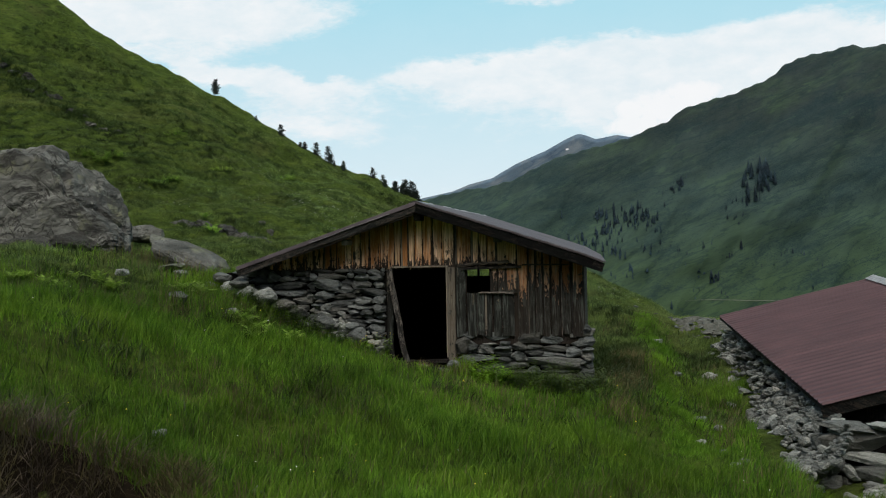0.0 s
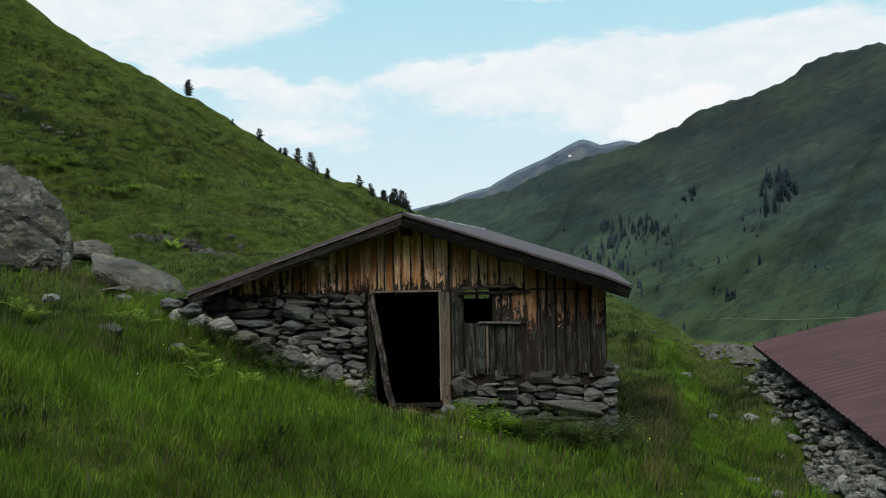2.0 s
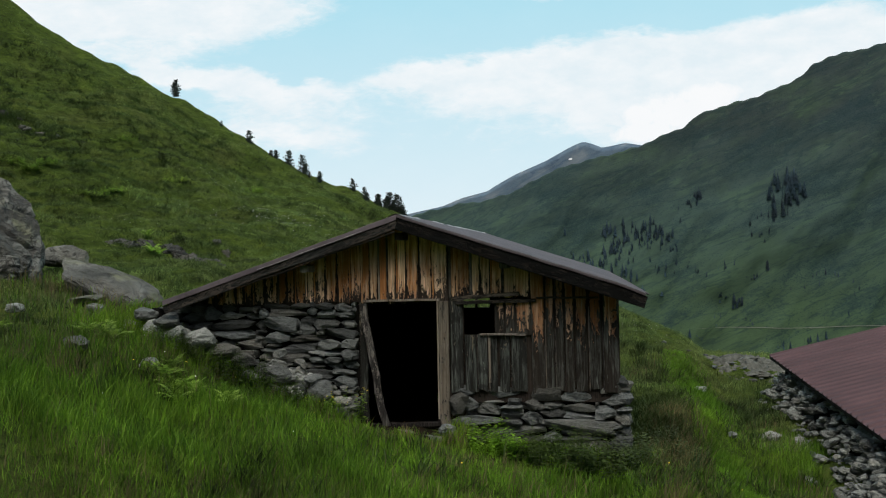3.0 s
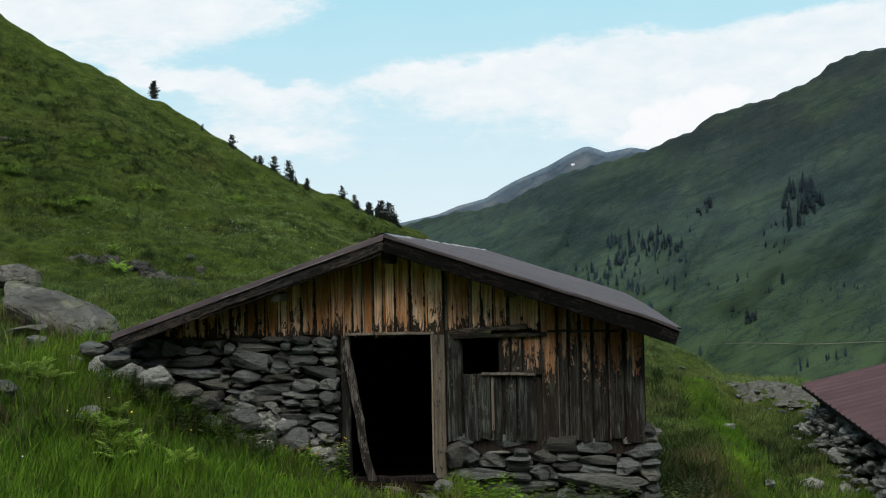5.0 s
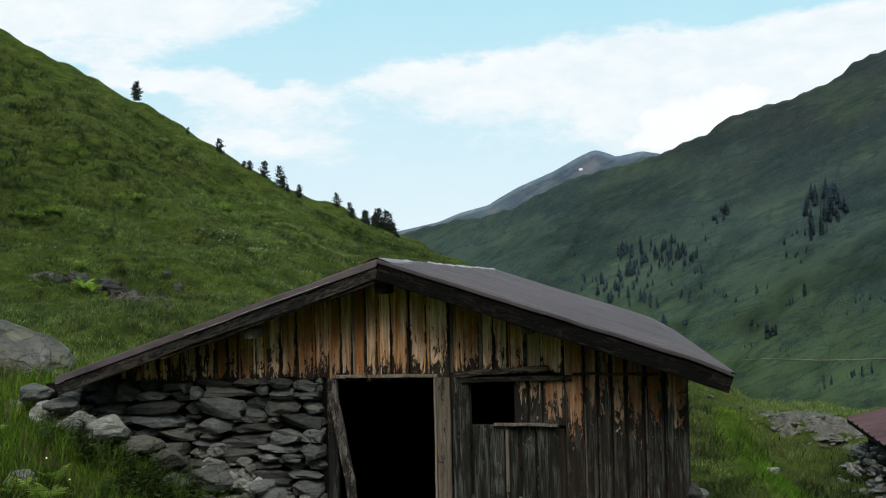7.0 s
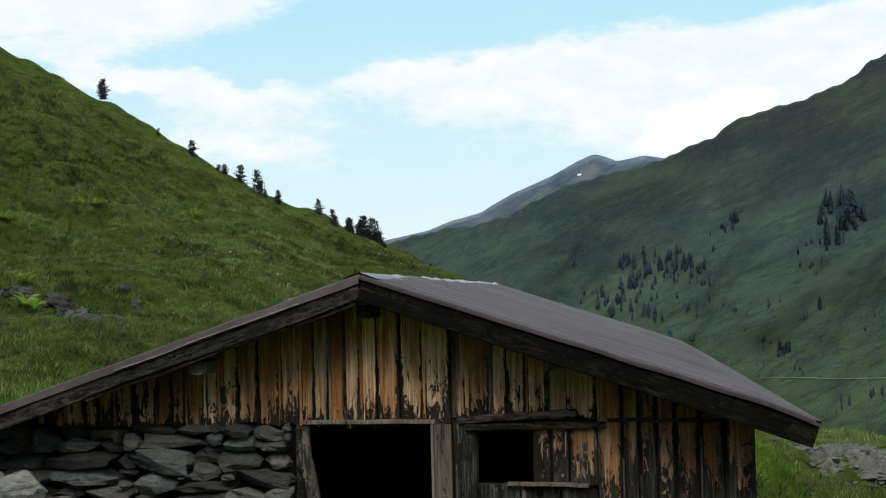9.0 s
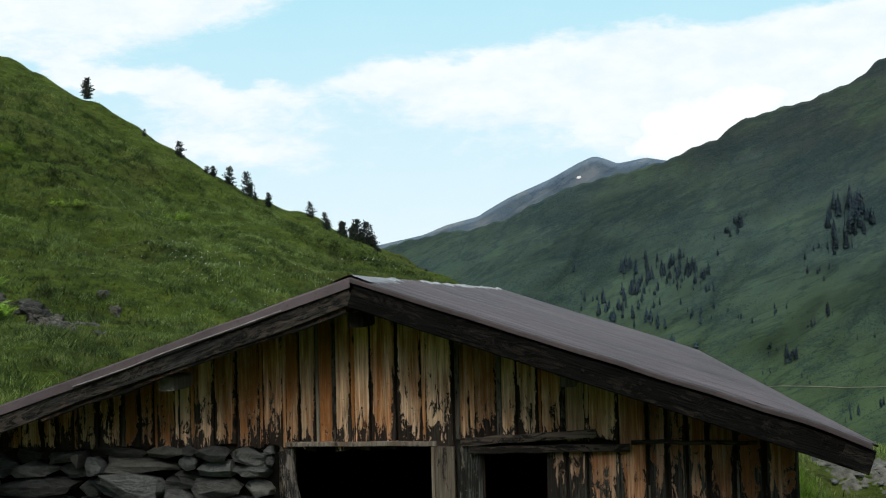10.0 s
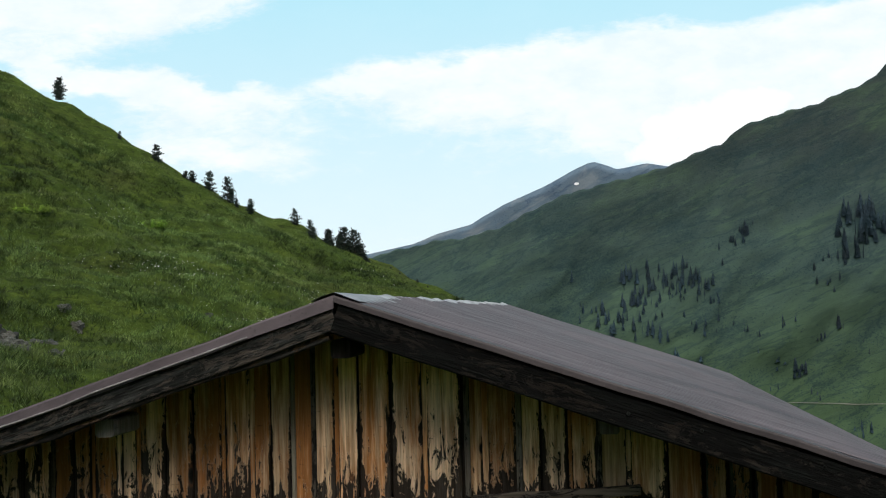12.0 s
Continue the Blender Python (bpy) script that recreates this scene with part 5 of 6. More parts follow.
blades("rank_grass", 26000, -13.0, -4.8, -3.0, 5.5, lambda x, y: 0.09 + 0.08 * patchy(x, y, 1.5, 1.1), 0.010, 0.6, shrub_mat, "dark tufts round the rocks", 23, lambda x, y: np.clip(patchy(x, y, 1.9, 2.0) * 2 - 0.6, 0.1, 1), tufts=1500, fine=True)
blades("meadow_grass", 30000, -14.0, 12.0, -26.0, -12.6, meadow_height, 0.012, 0.30, grass_mat, "lush meadow grass lower on the slope", 9, lambda x, y: np.clip((-y - 12.4) / 1.0, 0, 1) * np.clip((26 + y) / 6, 0, 1) * (0.3 + 0.7 * patchy(x, y, 2.3, 1.0)))
blades("meadow_grass", 60000, 1.5, 8.0, 3.0, 15.0, lambda x, y: meadow_height(x, y) * 0.7, 0.008, 0.3, hill_grass_mat, "short green grass between the huts", 3)
blades("hill_grass", 230000, -21.0, 3.0, 4.0, 23.0, lambda x, y: 0.03 + 0.03 * patchy(x, y, 1.9, 0.2), 0.0085, 0.55, hill_grass_mat, "short rough grass on the hillside", 4, lambda x, y: np.clip(patchy(x, y * 1.6, 3.3, 0.7) * 2.0 - 0.4, 0.10, 1) * (1 - 0.4 * smooth01((-9 - x) / 5)), fine=True)
blades("hill_tussocks", 330000, -21.0, 3.0, 4.0, 21.5, lambda x, y: 0.05 + 0.06 * patchy(x, y, 1.9, 0.2), 0.0075, 0.5, hill_grass_mat, "small pale green tussocks on the hillside", 14, lambda x, y: np.clip(patchy(x * 0.8, y * 1.4, 2.1, 1.7) * 2.2 - 0.35, 0.05, 1) * (1 - 0.65 * smooth01((-9 - x) / 5)), tufts=15000, fine=True)
blades("seeding_grass", 32000, -8.0, 6.0, -12.0, 2.0, lambda x, y: meadow_height(x, y) * 1.35, 0.0045, 0.22, dry_mat, "thin brownish seeding grass stalks", 5, lambda x, y: np.clip(patchy(x, y, 1.1, 2.2) * 1.8 - 0.7, 0.03, 1) * off_path(x, y), tufts=2600)
blades("rank_grass", 46000, -8.5, 6.5, -12.0, 3.0, lambda x, y: 0.16 + 0.16 * patchy(x, y, 1.5, 1.1), 0.012, 0.45, shrub_mat, "dark rank tufts in the meadow", 6, lambda x, y: np.clip(patchy(x, y, 1.6, 3.0) * 2 - 1.0, 0.02, 1) * off_path(x, y), tufts=1900)
# heath, thickened because dark tufts also stand in for shading between clumps
blades("hill_tufts", 230000, -21.0, 3.0, 4.5, 21.5, lambda x, y: 0.07 + 0.07 * patchy(x, y, 2.5, 1.1), 0.011, 0.8, shrub_mat, "dark low heath and shade tufts on the hillside", 8, lambda x, y: np.clip(patchy(x * 0.7, y * 1.5, 1.7, 3.0) * 2 - 0.55 + 0.8 * smooth01((-9.5 - x) / 5), 0.22, 1), tufts=9000, fine=True)
blades("path_grass", 62000, 3.2, 5.2, -5.5, 9.0, lambda x, y: 0.09 + 0.05 * patchy(x, y, 2.9, 0.5), 0.008, 0.5, path_mat, "short bright green grass on the trodden way", 19, lambda x, y: np.exp(-((x - 4.1 + 0.05 * y + 0.15 * np.sin(y * 0.9)) / 0.46) ** 2) * (0.3 + 0.7 * patchy(x, y, 2.7, 1.9)), fine=True)
blades("rank_grass", 16000, 2.6, 3.7, -2.2, 4.5, lambda x, y: 0.2 + 0.12 * patchy(x, y, 1.5, 1.1), 0.012, 0.5, shrub_mat, "dark rank grass at the hut's corner", 24, lambda x, y: np.exp(-((x - 2.95) / 0.4) ** 2), tufts=420)
blades("seeding_grass", 3200, 2.7, 3.9, -3.0, 3.0, lambda x, y: 0.3 + 0.1 * patchy(x, y, 1.5, 1.1), 0.005, 0.3, dry_mat, "brownish seeding grass at the hut's corner", 25, lambda x, y: np.exp(-((x - 3.25) / 0.35) ** 2), tufts=300)
blades("heath", 26000, -21.0, -13.4, 13.0, 18.6, lambda x, y: 0.12 + 0.10 * patchy(x, y, 2.5, 1.1), 0.016, 0.9, shrub_mat, "dark heath along the rocky break in the hillside", 18, lambda x, y: np.clip(1.4 - np.abs(y - 16.5 - 0.38 * (x + 20.0) * -1.0) / 0.55, 0, 1), tufts=700, fine=True)
blades("seeding_grass", 5000, 2.6, 5.4, -4.0, 9.0, lambda x, y: meadow_height(x, y) * 1.15 + 0.05, 0.006, 0.3, dry_mat, "thin brownish seeding grass beside the hut", 12, lambda x, y: np.clip(patchy(x, y, 1.7, 0.6) * 2 - 0.75, 0.02, 1) * off_path(x, y), tufts=1100)
blades("rank_grass", 20000, 2.6, 5.4, -3.0, 9.0, lambda x, y: 0.12 + 0.14 * patchy(x, y, 1.5, 1.1), 0.011, 0.45, shrub_mat, "dark rank tufts beside the hut", 13, lambda x, y: np.clip(patchy(x, y, 1.6, 2.0) * 2 - 0.7, 0.02, 1) * off_path(x, y), tufts=900)
blades("bank_grass", 20000, -6.6, -1.9, -12.4, -10.0, lambda x, y: 0.34 + 0 * x, 0.006, 0.8, dead_mat, "grey dead stalks and matted grass on the earth bank", 17, lambda x, y: np.clip(1.5 - np.abs(y - bank_edge(x) + 0.55) / 0.6, 0.05, 1), tufts=420)
blades("bank_grass", 20000, -5.5, -1.0, -12.2, -9.9, lambda x, y: 0.3 + 0 * x, 0.005, 0.7, dry_mat, "dry matted grass hanging over the earth bank", 7, lambda x, y: np.clip(1.3 - np.abs(y - bank_edge(x) + 0.1) / 0.4, 0.05, 1), tufts=420)


def specks(name, count, x0, x1, y0, y1, size, lift, mat, label, seed, keep):
    """Small flower heads above the grass."""
    r = np.random.RandomState(seed)
    x, y = r.uniform(x0, x1, count), r.uniform(y0, y1, count)
    ok = clear_of_buildings(x, y) & (r.uniform(0, 1, count) < keep(x, y))
    x, y = x[ok], y[ok]
    n = len(x)
    c = np.stack([x, y, ground_z(x, y) + lift * r.uniform(0.6, 1.2, n)], -1)
    s = size * r.uniform(0.6, 1.3, n)[:, None]
    dirs = np.array([(1, 0, 0), (0, 1, 0.2), (-1, 0, 0), (0, -1, -0.2), (0, 0, 1)], float)
    verts = (c[:, None, :] + s[:, None, :] * dirs[None]).reshape(-1, 3)
    o = np.arange(n)[:, None] * 5
    tris = np.concatenate([o + [0, 1, 4], o + [1, 2, 4], o + [2, 3, 4], o + [3, 0, 4]], 1).reshape(-1, 3)
    return tagged(fast_mesh(name, verts, tris, mat), label, "flowers", kind="stuff")


specks("white_flowers", 420, -7.8, -4.6, 11.6, 15.4, 0.0075, 0.1, white_flower_mat, "white flower heads in drifts on the hillside", 35, lambda x, y: np.clip(patchy(x, y * 2.0, 2.6, 0.4) * 2.6 - 1.2, 0.05, 1))
specks("white_flowers", 2600, -12, -3, 9, 20, 0.008, 0.1, white_flower_mat, "white flower heads scattered over the hillside", 31, lambda x, y: np.clip(patchy(x, y, 1.3, 0.9) * 2.4 - 1.5, 0.02, 1))
specks("white_flowers", 120, 2.2, 3.4, 9, 12, 0.006, 0.13, white_flower_mat, "white flowers beyond the hut", 32, lambda x, y: 0.5 + 0 * x)
specks("white_flowers", 26, -6, 5.5, -10, 0, 0.009, 0.3, white_flower_mat, "single white flowers in the meadow", 33, lambda x, y: 0.6 + 0 * x)
specks("yellow_flowers", 44, -4, 5, -10, -1, 0.011, 0.36, yellow_flower_mat, "small yellow flowers in the meadow", 34, lambda x, y: 0.6 + 0 * x)


def frond_mesh():
    bm = bmesh.new()
    pairs = 13
    for i in range(pairs):
        t = (i + 0.5) / pairs
        c = Vector((0.52 * t, 0, 0.42 * t - 0.30 * t * t))
        reach = 0.15 * math.sin(math.pi * min(1, t * 0.85 + 0.15)) ** 0.8
        for s in (-1, 1):
            a = bm.verts.new(c + Vector((-0.018, 0, 0)))
            b = bm.verts.new(c + Vector((0.022, 0, 0)))
            d = bm.verts.new(c + Vector((0.05, s * reach, -0.03 * t)))
            bm.faces.new((a, b, d) if s > 0 else (b, a, d))
    me = bpy.data.meshes.new("frond")
    bm.to_mesh(me)
    bm.free()
    me.materials.append(fern_mat)
    return me


FROND = frond_mesh()


def fern(at, size, seed):
    r = random.Random(seed)
    root = empty("fern", at, "bright green fern growing in the meadow", "fern", "ferns")
    n = 11
    for i in range(n):
        ob = bpy.data.objects.new("frond", FROND)
        scene.collection.objects.link(ob)
        ob.parent = root
        ob.matrix_basis = Matrix.LocRotScale((0, 0, 0), Euler((r.uniform(-0.3, 0.3), r.uniform(-0.75, -0.05), 2 * math.pi * i / n + r.uniform(-0.3, 0.3))), [size * r.uniform(0.75, 1.2)] * 3)


rng = random.Random(31)
for i, (x, y, k) in enumerate(((-7.7, -3.1, 4), (-7.0, -3.1, 3), (-6.9, -1.7, 3), (-6.4, -2.1, 2), (-3.4, -2.5, 4), (-3.0, -2.8, 4), (-3.75, -2.4, 3), (-4.8, -1.75, 3), (-5.25, -1.1, 2), (-8.6, 8.6, 1), (-8.2, 7.5, 2), (-8.9, -2.4, 2))):
    for _ in range(k):
        u, v = x + rng.gauss(0, 0.16), y + rng.gauss(0, 0.14)
        fern((u, v, float(ground_z(u, v)) + 0.07), rng.uniform(0.36, 0.54), 300 + 10 * i + _)


def leafy(name, at, radius, high, leaves, seed, label, mat=shrub_mat, flowers=0):
    """A low leafy herb: stems, leaves and, where it has them, yellow flower heads."""
    r = random.Random(seed)
    root = empty(name, at, label, "plant", "plants at the hut's foot")
    stems, foliage, bloom = bmesh.new(), bmesh.new(), bmesh.new()
    for k in range(max(6, leaves // 16)):
        a, d = r.uniform(0, 6.28), radius * math.sqrt(r.random())
        foot = Vector((d * math.cos(a), d * math.sin(a), -0.05))
        top = foot * 1.15 + Vector((r.uniform(-0.08, 0.08), r.uniform(-0.08, 0.08), high * r.uniform(0.6, 1.1)))
        s = Vector((0.004, 0, 0))
        stems.faces.new([stems.verts.new(v) for v in (foot - s, foot + s, top)])
        for j in range(16):
            t = 0.15 + 0.85 * j / 16
            c = foot.lerp(top, t)
            ang = j * 2.4 + r.random()
            out = Vector((math.cos(ang), math.sin(ang), r.uniform(-0.3, 0.3)))
            side = out.cross(Vector((0, 0, 1))).normalized()
            ln = r.uniform(0.06, 0.11) * (1.2 - 0.6 * t)
            foliage.faces.new([foliage.verts.new(v) for v in (c, c + out * ln * 0.5 + side * ln * 0.3, c + out * ln, c + out * ln * 0.5 - side * ln * 0.3)])
        if flowers and k < flowers:
            for ang in range(5):
                u = Vector((math.cos(ang * 1.256), math.sin(ang * 1.256), 0.3)) * 0.016
                w = Vector((math.cos(ang * 1.256 + 0.8), math.sin(ang * 1.256 + 0.8), 0.3)) * 0.016
                bloom.faces.new([bloom.verts.new(top + v) for v in (Vector((0, 0, 0)), u, w)])
    tagged(part("stem", stems, mat, root), kind="stuff")
    tagged(part("foliage", foliage, mat, root), kind="stuff")
    if flowers:
        tagged(part("flower_head", bloom, yellow_flower_mat, root), kind="stuff")
    else:
        bloom.free()


leafy("flowering_herb", (-1.62, -0.55, 0.0), 0.32, 0.5, 420, 1, "leafy herb with small yellow flowers beside the doorway", fern_mat, 22)
leafy("flowering_herb", (-1.95, -0.75, 0.1), 0.25, 0.35, 220, 2, "leafy herb with small yellow flowers by the stones", fern_mat, 12)
leafy("nettle_clump", (0.62, -0.85, -0.40), 0.28, 0.52, 620, 3, "green nettle clump in front of the plinth", path_mat)
leafy("nettle_clump", (0.90, -0.95, -0.42), 0.26, 0.38, 420, 4, "green nettle clump in front of the plinth", path_mat)
for i, (x, y, h) in enumerate(((1.25, -1.0, 0.36), (1.55, -1.25, 0.40), (1.85, -1.4, 0.42), (2.15, -1.3, 0.42), (2.45, -1.45, 0.44), (2.75, -1.1, 0.46))):
    leafy("leafy_weed", (x, y, float(ground_z(x, y)) + 0.02), 0.3, h, 420, 70 + i, "dark green leafy weeds before the plinth")
for i, (x, y, h) in enumerate(((1.4, -0.7, 0.46), (1.8, -0.75, 0.5), (2.2, -0.7, 0.5), (2.65, -0.6, 0.5), (2.9, 0.2, 0.5), (-3.0, -0.9, 0.5), (-3.4, -0.8, 0.5), (-2.6, -0.95, 0.45), (-3.8, -0.8, 0.42), (-4.2, -0.9, 0.4), (-2.3, -1.1, 0.4), (-3.2, -1.3, 0.4), (3.1, 1.0, 0.45), (3.3, -0.4, 0.4), (0.1, -0.8, 0.25))):
    leafy("leafy_weed", (x, y, float(ground_z(x, y)) + 0.02), 0.3, h, 300, 50 + i, "dark green leafy weeds at the foot of the wall")

for i, (x, y, r) in enumerate(((-14.0, 11.4, 0.3), (-13.6, 11.5, 0.35), (-13.4, 12.0, 0.3), (-12.2, 11.3, 0.3), (-11.7, 11.5, 0.35), (-11.5, 12.2, 0.3), (-10.9, 15.0, 0.35), (-13.0, 16.1, 0.4), (-9.6, 18.0, 0.4),)):
    leafy("bracken_clump", (x, y, float(ground_z(x, y)) + 0.02), r, 0.22, 380, 90 + i, "bright green bracken clump on the hillside", fern_mat)


# ---------------------------------------------------------------- trees
def spruce(seed, mat, layers=15, spread=0.165):
    """Trunk and crown of a narrow conifer, one metre high at scale 1."""
    r = random.Random(seed)
    t = bmesh.new()
    bmesh.ops.create_cone(t, cap_ends=True, segments=6, radius1=0.028, radius2=0.006, depth=0.95, matrix=Matrix.Translation((0, 0, 0.455)))
    c = bmesh.new()
    for i in range(layers):
        k = i / (layers - 1)
        z = 0.08 + 0.86 * k
        reach = spread * (1 - k) ** 0.75 + 0.015
        m = 9 if k < 0.7 else 6
        for j in range(m):
            a = 6.283 * (j + r.uniform(-0.35, 0.35)) / m + i
            d = reach * r.uniform(0.65, 1.25)
            tip = Vector((math.cos(a) * d, math.sin(a) * d, z - 0.05 - 0.25 * d))
            w = Vector((-math.sin(a), math.cos(a), 0)) * d * 0.45
            root = Vector((0, 0, z + 0.07))
            mid = tip * 0.55 + root * 0.45
            c.faces.new([c.verts.new(v) for v in (root, mid + w, tip)])
            c.faces.new([c.verts.new(v) for v in (root, tip, mid - w)])
    return t, c


def pine(seed, mat):
    """A stone pine with an uneven, upright crown of many small tufts, one metre high at scale 1."""
    r = random.Random(seed)
    t = bmesh.new()
    bmesh.ops.create_cone(t, cap_ends=True, segments=6, radius1=0.03, radius2=0.008, depth=0.85, matrix=Matrix.Translation((0, 0, 0.40)))
    stems = [(0.0, 0.0, 1.0)] + [(r.uniform(-0.16, 0.16), r.uniform(-0.16, 0.16), r.uniform(0.55, 0.85)) for _ in range(r.choice((1, 2, 3)))]
    c = bmesh.new()
    for sx, sy, high in stems:
        for k in range(int(17 * high)):
            z = high * (0.03 + 0.95 * k / (17 * high))
            f = z / high
            reach = 0.28 * high * (math.sin(math.pi * min(1.0, 0.12 + 0.88 * f ** 0.8)) ** 0.7) + 0.02
            for j in range(6):
                a = r.uniform(0, 6.283)
                d = reach * r.uniform(0.45, 1.2)
                end = Vector((sx + math.cos(a) * d, sy + math.sin(a) * d, z + r.uniform(-0.02, 0.05)))
                b = Vector((sx * f, sy * f, z - 0.06))
                t.faces.new([t.verts.new(v) for v in (b, b + Vector((0, 0, 0.008)), end)])
                for _ in range(8):
                    q = b.lerp(end, r.uniform(0.35, 1.05)) + Vector((r.gauss(0, 0.02), r.gauss(0, 0.02), r.gauss(0, 0.016)))
                    u = Vector((r.gauss(0, 1), r.gauss(0, 1), r.gauss(0, 1.4))).normalized() * 0.034
                    w = u.cross(Vector((r.gauss(0, 1), r.gauss(0, 1), 0.3))).normalized() * 0.024
                    c.faces.new([c.verts.new(v) for v in (q + u, q - u * 0.7 + w, q - u * 0.7 - w)])
    return t, c


def plant_tree(kind, seed, mat, label, group):
    t, c = kind(seed, mat)
    root = empty("conifer_tree", (0, 0, -50), label, "tree", group)
    part("trunk", t, bark_mat, root)
    part("crown", c, mat, root)
    return root


def set_tree(source, used, at, high, turn):
    m = Matrix.LocRotScale(at, Euler((0, 0, turn)), None) @ Matrix.Scale(high, 4)
    if not used:
        source.matrix_basis = m
        return source
    ob = copy_thing(source, Matrix.LocRotScale(at, Euler((0, 0, turn)), None))
    ob.matrix_basis = m
    return ob


rng = random.Random(77)
pines = [plant_tree(pine, i, conifer_mat, "dark mountain pine standing on the hill's skyline", "pines on the skyline") for i in range(4)]
for i, (x, h) in enumerate(((-14.0, 0.46), (-12.25, 0.18), (-11.2, 0.44), (-10.36, 0.30), (-10.2, 0.36), (-9.69, 0.50), (-9.18, 0.54), (-8.93, 0.18), (-8.56, 0.30), (-7.33, 0.40), (-6.87, 0.36), (-6.72, 0.3), (-6.41, 0.36), (-6.24, 0.44), (-6.1, 0.38), (-5.98, 0.56), (-5.85, 0.42), (-5.69, 0.62), (-5.5, 0.42), (-5.3, 0.3))):
    y = 22.3 if x < -7 else 21.6 + 0.8 * hash01(x, 1)
    z = float(land(x, 22.3)) if x < -7 else float(land(x, y)) - 0.02
    set_tree(pines[i % 4], i >= 4, (x, y, z - 0.02), h * 1.4, rng.uniform(0, 6.28))
bush = [plant_tree(pine, 10 + i, conifer_mat, "low dark bush on the far edge of the slope", "bushes on the far edge") for i in range(2)]
for i, (x, h) in enumerate(((-4.75, 0.2), (-4.5, 0.14), (-4.25, 0.12), (-4.0, 0.16), (-3.7, 0.10))):
    y = 22.5 - 8.5 * float(smooth01((x + 5) / 9.5)) - 0.1
    set_tree(bush[i % 2], i >= 2, (x, y, float(land(x, y)) - 0.03), h, rng.uniform(0, 6.28))


def slope_place(x, z):
    crest = float(np.interp(x, RIDGE_X, RIDGE_Z))
    u, y, zz = far_slope(np.array(x), np.array((z + 6) / (crest + 6)))
    return float(u), float(y) + 0.02, float(zz)


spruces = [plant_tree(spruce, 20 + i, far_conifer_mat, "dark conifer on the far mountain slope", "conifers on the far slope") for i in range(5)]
count, rest = 0, []
for x, z, dx, dz, n, h in ((1.48, 3.2, 0.3, 0.25, 6, 0.5), (2.6, 3.3, 0.5, 0.35, 20, 0.48), (3.45, 3.0, 0.45, 0.22, 18, 0.45), (2.0, 2.5, 0.45, 0.4, 20, 0.48), (1.3, 1.95, 0.5, 0.35, 20, 0.5), (2.4, 1.55, 0.25, 0.25, 7, 0.5),
                           (3.66, 1.7, 0.2, 0.15, 4, 0.4), (4.18, 2.4, 0.15, 0.4, 6, 0.4), (5.13, 4.55, 0.25, 0.22, 9, 0.42), (4.5, 4.25, 0.35, 0.12, 6, 0.34), (8.3, 4.5, 0.35, 0.55, 26, 0.75), (7.75, 3.9, 0.2, 0.25, 5, 0.6),
                           (5.75, 0.8, 0.15, 0.2, 4, 0.6), (6.4, 0.45, 0.25, 0.2, 7, 0.55), (6.97, 1.4, 0.15, 0.1, 4, 0.45), (7.5, 1.7, 0.08, 0.1, 2, 0.5), (3.53, 0.85, 0.04, 0.1, 1, 0.6), (8.9, -0.9, 0.3, 0.15, 5, 0.42),
                           (8.0, -1.25, 0.3, 0.12, 6, 0.38), (10.3, -0.05, 0.03, 0.05, 1, 0.5), (4.7, -0.8, 0.2, 0.15, 5, 0.38), (2.7, 0.75, 0.5, 0.2, 8, 0.4), (0.2, 2.6, 0.8, 0.5, 8, 0.42), (3.0, 2.5, 0.9, 0.5, 18, 0.28), (5.6, 1.6, 0.8, 0.35, 14, 0.26), (7.4, 3.2, 0.5, 0.5, 12, 0.32), (9.4, 1.2, 0.9, 0.5, 16, 0.3), (6.2, -0.2, 0.9, 0.25, 12, 0.26)):
    for k in range(int(n * 1.5)):
        a = x + dx * rng.gauss(0, 0.75)
        b = z + dz * rng.gauss(0, 0.7)
        if k % 3 == 2:
            rest.append((slope_place(a, b), h * rng.uniform(0.45, 1.0), rng.uniform(0, 6.28)))
            continue
        set_tree(spruces[count % 5], count >= 5, slope_place(a, b), h * rng.uniform(0.45, 1.0), rng.uniform(0, 6.28))
        count += 1
wood_v, wood_f = [], []
for k, (at, high, turn) in enumerate(rest):
    src = spruces[k % 5].children[1].data
    m = Matrix.Translation(at) @ Matrix.Rotation(turn, 4, "Z") @ Matrix.Scale(high, 4)
    base = len(wood_v)
    wood_v += [tuple(m @ v.co) for v in src.vertices]
    wood_f += [tuple(base + i for i in p.vertices) for p in src.polygons]
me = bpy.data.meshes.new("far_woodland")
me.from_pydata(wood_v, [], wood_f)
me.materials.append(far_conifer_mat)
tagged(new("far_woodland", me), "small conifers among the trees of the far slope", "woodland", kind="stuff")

# the track across the valley
xs = np.linspace(4.6, 12.5, 80)
lo = [slope_place(x, -0.385 + 0.03 * math.sin(x * 1.3)) for x in xs]
hi = [slope_place(x, -0.385 + 0.019 * min(1, (x - 4.6) / 2) + 0.03 * math.sin(x * 1.3)) for x in xs]
grid = np.array([lo, hi]) - np.array([0, 0.045, 0])
tagged(sheet("road", grid[..., 0], grid[..., 1], grid[..., 2], road_mat), "pale gravel track along the valley floor", "track", kind="structure")
# snow left in a gully of the peak
su, sv = np.meshgrid(np.linspace(0.0, 0.16, 12), np.linspace(0.938, 0.952, 6))
half = np.sqrt(np.clip(1 - ((su - 0.08) / 0.08) ** 2, 0, 1))
sv = 0.945 - 0.003 * (su - 0.08) / 0.08 + (sv - 0.945) * half * 0.7
sp = np.interp(su, PEAK_X, PEAK_Z)
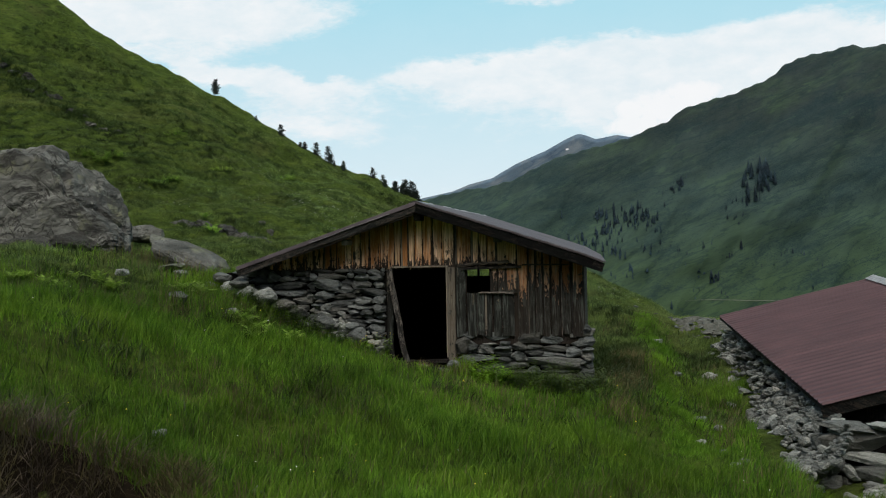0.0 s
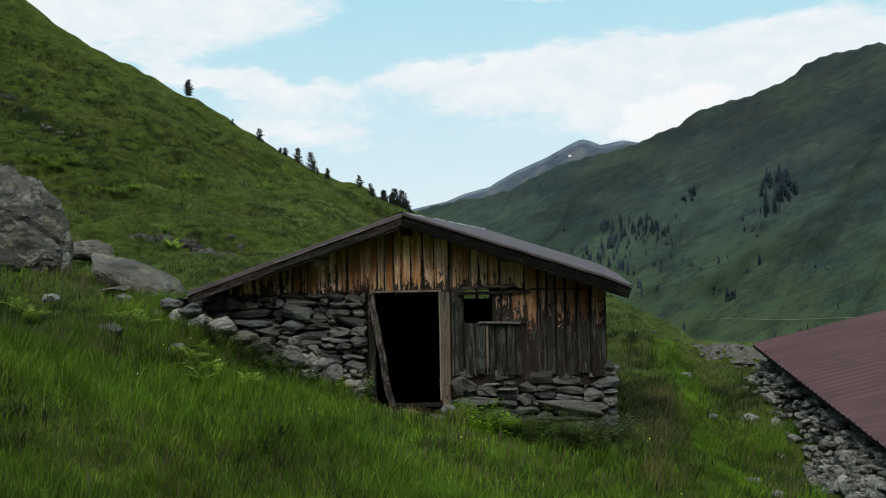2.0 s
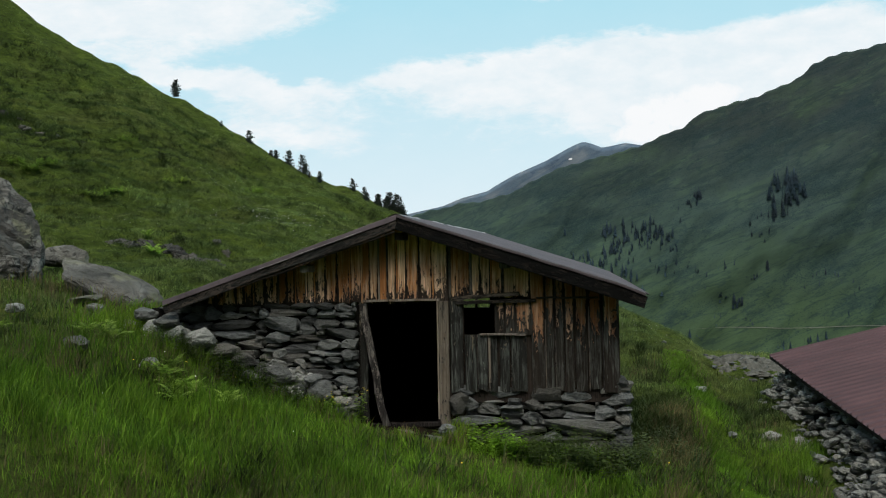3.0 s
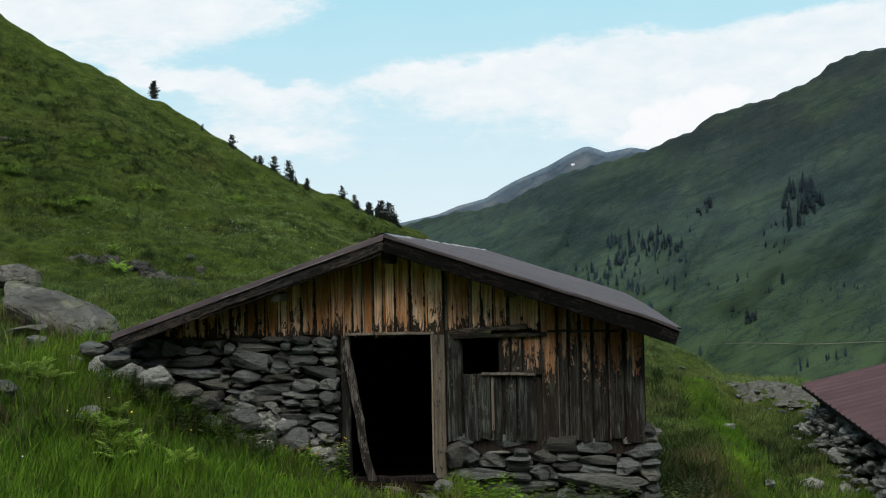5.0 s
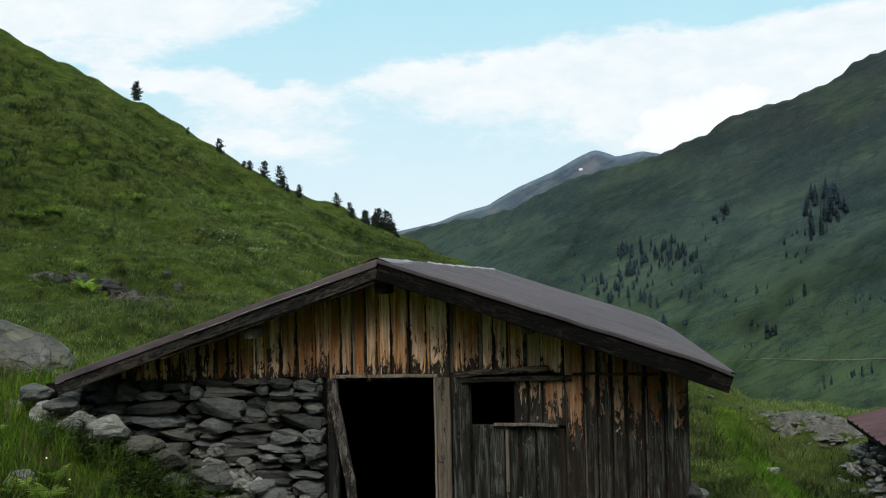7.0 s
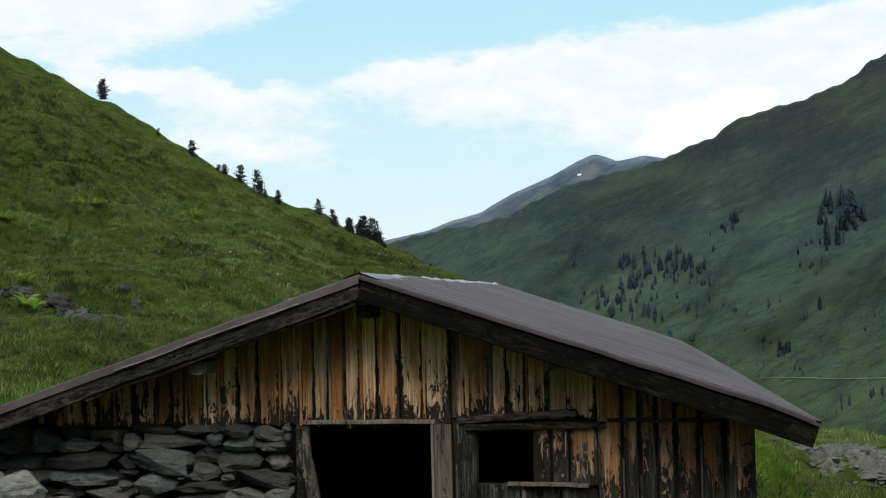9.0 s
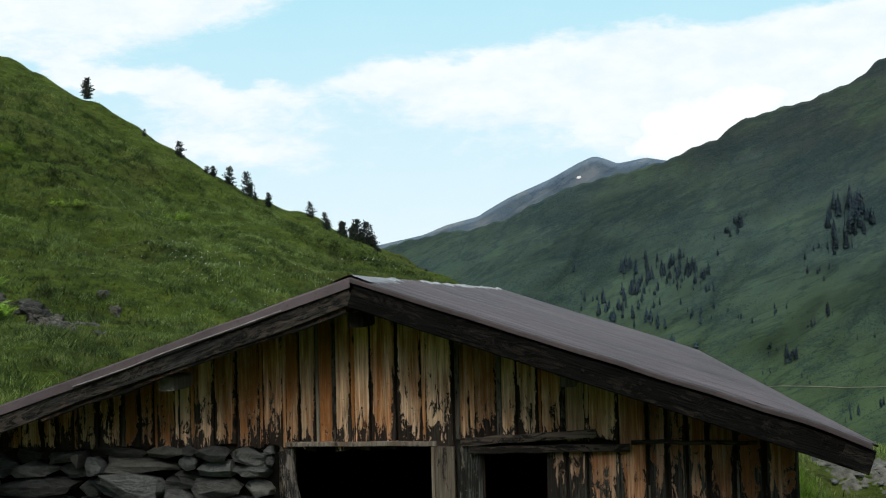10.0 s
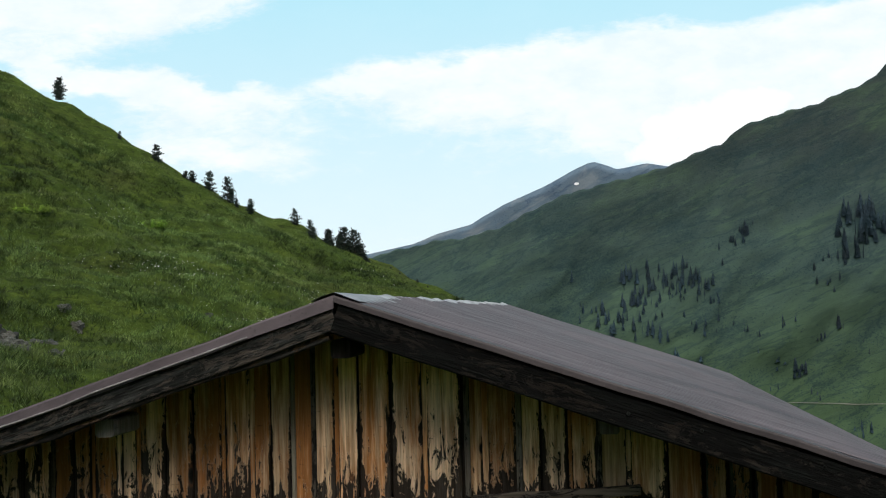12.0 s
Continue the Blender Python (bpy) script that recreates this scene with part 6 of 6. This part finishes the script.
sy = 28.6 + 0.5 * sv + 0.12 * np.sin(su * 3.3 + 4 * sv) * np.sin(np.pi * sv) + 0.06 * np.sin(su * 8 + 2) * np.sin(np.pi * sv)
tagged(sheet("snow_patch", su, sy - 0.02, -2 + (sp + 2) * sv, snow_mat), "small white snow patch in a gully of the peak", "snow", kind="structure")

# ---------------------------------------------------------------- rubble at the barn
heap = empty("rubble_heap", (5.9, -2.5, -1.2), "heap of loose grey stones beside the barn", "rubble")
rng = random.Random(9)


def heap_place(r, lean):
    """A place on the heap, which leans on the barn's long wall."""
    y = r.uniform(-4.6, 7.5) if r.random() < 0.35 else r.uniform(-4.6, 0.3)
    wall = barn_point(0.07, max(y, BARN_F + 0.4)).x
    f = r.random()
    x = wall - (0.88 if y < 0.5 else 0.65) * f
    low = float(ground_z(x, y))
    return x, y, low + 0.04 + lean * (1 - f) * (barn_point(0.07, y).z - 0.12 - low)


for i in range(300):
    s = rng.uniform(0.09, 0.21)
    x, y, z = heap_place(rng, 0.85)
    put_stone(heap, (x, y, z - 0.05 * rng.random()), (s * 1.45, s, s * 0.6), (rng.uniform(-0.5, 0.5), rng.uniform(-0.5, 0.5), rng.uniform(0, 3.1)), RUBBLE, i)
# the smaller stones between them
bits_v, bits_f = [], []
for i in range(520):
    src = RUBBLE[i % len(RUBBLE)]
    s = rng.uniform(0.04, 0.10)
    m = Matrix.LocRotScale(Vector(heap_place(rng, 0.9)) - heap.location, Euler((rng.uniform(-0.6, 0.6), rng.uniform(-0.6, 0.6), rng.uniform(0, 3.1))), (s * 1.5, s, s * 0.65))
    base = len(bits_v)
    bits_v += [tuple(m @ v.co) for v in src.vertices]
    bits_f += [tuple(base + k for k in p.vertices) for p in src.polygons]
me = bpy.data.meshes.new("gravel")
me.from_pydata(bits_v, [], bits_f)
me.materials.append(rubble_mat)
bits = new("gravel", me)
bits.parent = heap
tagged(bits, kind="stuff")
slab_stack = empty("slab_stack", (7.8, -3.5, -1.9), "stack of long flat grey slabs before the barn", "stone wall")
bm = bmesh.new()
add_box(bm, (6.42, -3.5, -2.3), (10.6, -3.16, -0.80))
bmesh.ops.translate(bm, verts=bm.verts, vec=-slab_stack.location)
stack_core = part("stone_wall", bm, gap_shade_mat, slab_stack)
lay_stones(stack_core, 6.35, 10.2, lambda x: float(ground_z(x, -3.8)) - 0.1, lambda x: -0.70 + 0.03 * math.sin(x * 5), lambda x, z: -3.52 - 0.25 * max(0.0, -0.9 - z), rng, pool=RUBBLE, low=0.15, high=0.34, long=(0.55, 1.2), deep=0.5, fill=1.1)
for i in range(26):
    x, y = 6.0 + rng.uniform(0, 2.6), -4.1 - 0.6 * rng.random()
    s = rng.uniform(0.1, 0.26)
    put_stone(slab_stack, (x, y, float(ground_z(x, y)) + 0.06), (s * 1.5, s, s * 0.6), (rng.uniform(-0.3, 0.3), rng.uniform(-0.3, 0.3), rng.uniform(0, 3.1)), RUBBLE, i)

scatter = empty("stone_scatter", (5.4, 9.8, -0.3), "loose grey stones scattered on the bare strip", "rubble")
for i in range(34):
    x, y = 5.3 + rng.gauss(0, 0.65), 9.8 + rng.gauss(0, 0.55)
    s = rng.uniform(0.04, 0.15)
    put_stone(scatter, (x, y, float(ground_z(x, y)) + 0.03), (s * 1.4, s * 0.9, s * 0.5), (rng.uniform(-0.3, 0.3), rng.uniform(-0.3, 0.3), rng.uniform(0, 3.1)), STONES, i)

# ---------------------------------------------------------------- stones of the walls
rng = random.Random(5)
lay_stones(left_masonry, -4.75, -1.50, lambda x: float(land(x, -0.25)) - 0.12, lambda x: 1.745, lambda x, z: 0.06 - 0.10 * max(0, 1.2 - z), rng, low=0.065, high=0.19, long=(0.26, 0.72))
lay_stones(right_masonry, -0.04, 2.64, lambda x: float(land(x, -0.3)) - 0.2, lambda x: 0.46, lambda x, z: 0.15 - 0.12 * (0.4 - z), rng, low=0.05, high=0.23, long=(0.22, 1.0), fill=1.13)
put_stone(right_masonry, (2.5, 0.12, 0.5), (0.24, 0.3, 0.18), (0.1, 0.05, 0.2), STONES, 3)
put_stone(right_masonry, (0.06, 0.0, 0.2), (0.3, 0.34, 0.36), (0.1, 0.35, 0.2), STONES, 4)
# barn side wall, seen below the eave
for i in range(210):
    y = rng.uniform(-2.7, 8.0)
    p = barn_point(0.07, y, 0.1)
    low = float(ground_z(p.x - 0.2, y)) - 0.1
    z = rng.uniform(low, max(low + 0.1, p.z - 0.02))
    s = rng.uniform(0.14, 0.32)
    put_stone(barn_side, (p.x - 0.02 + 0.25 * (z - p.z), y, z), (0.24, s, s * 0.5), (rng.uniform(-0.2, 0.2), rng.uniform(-0.2, 0.2), rng.uniform(-0.2, 0.2)), RUBBLE, i)
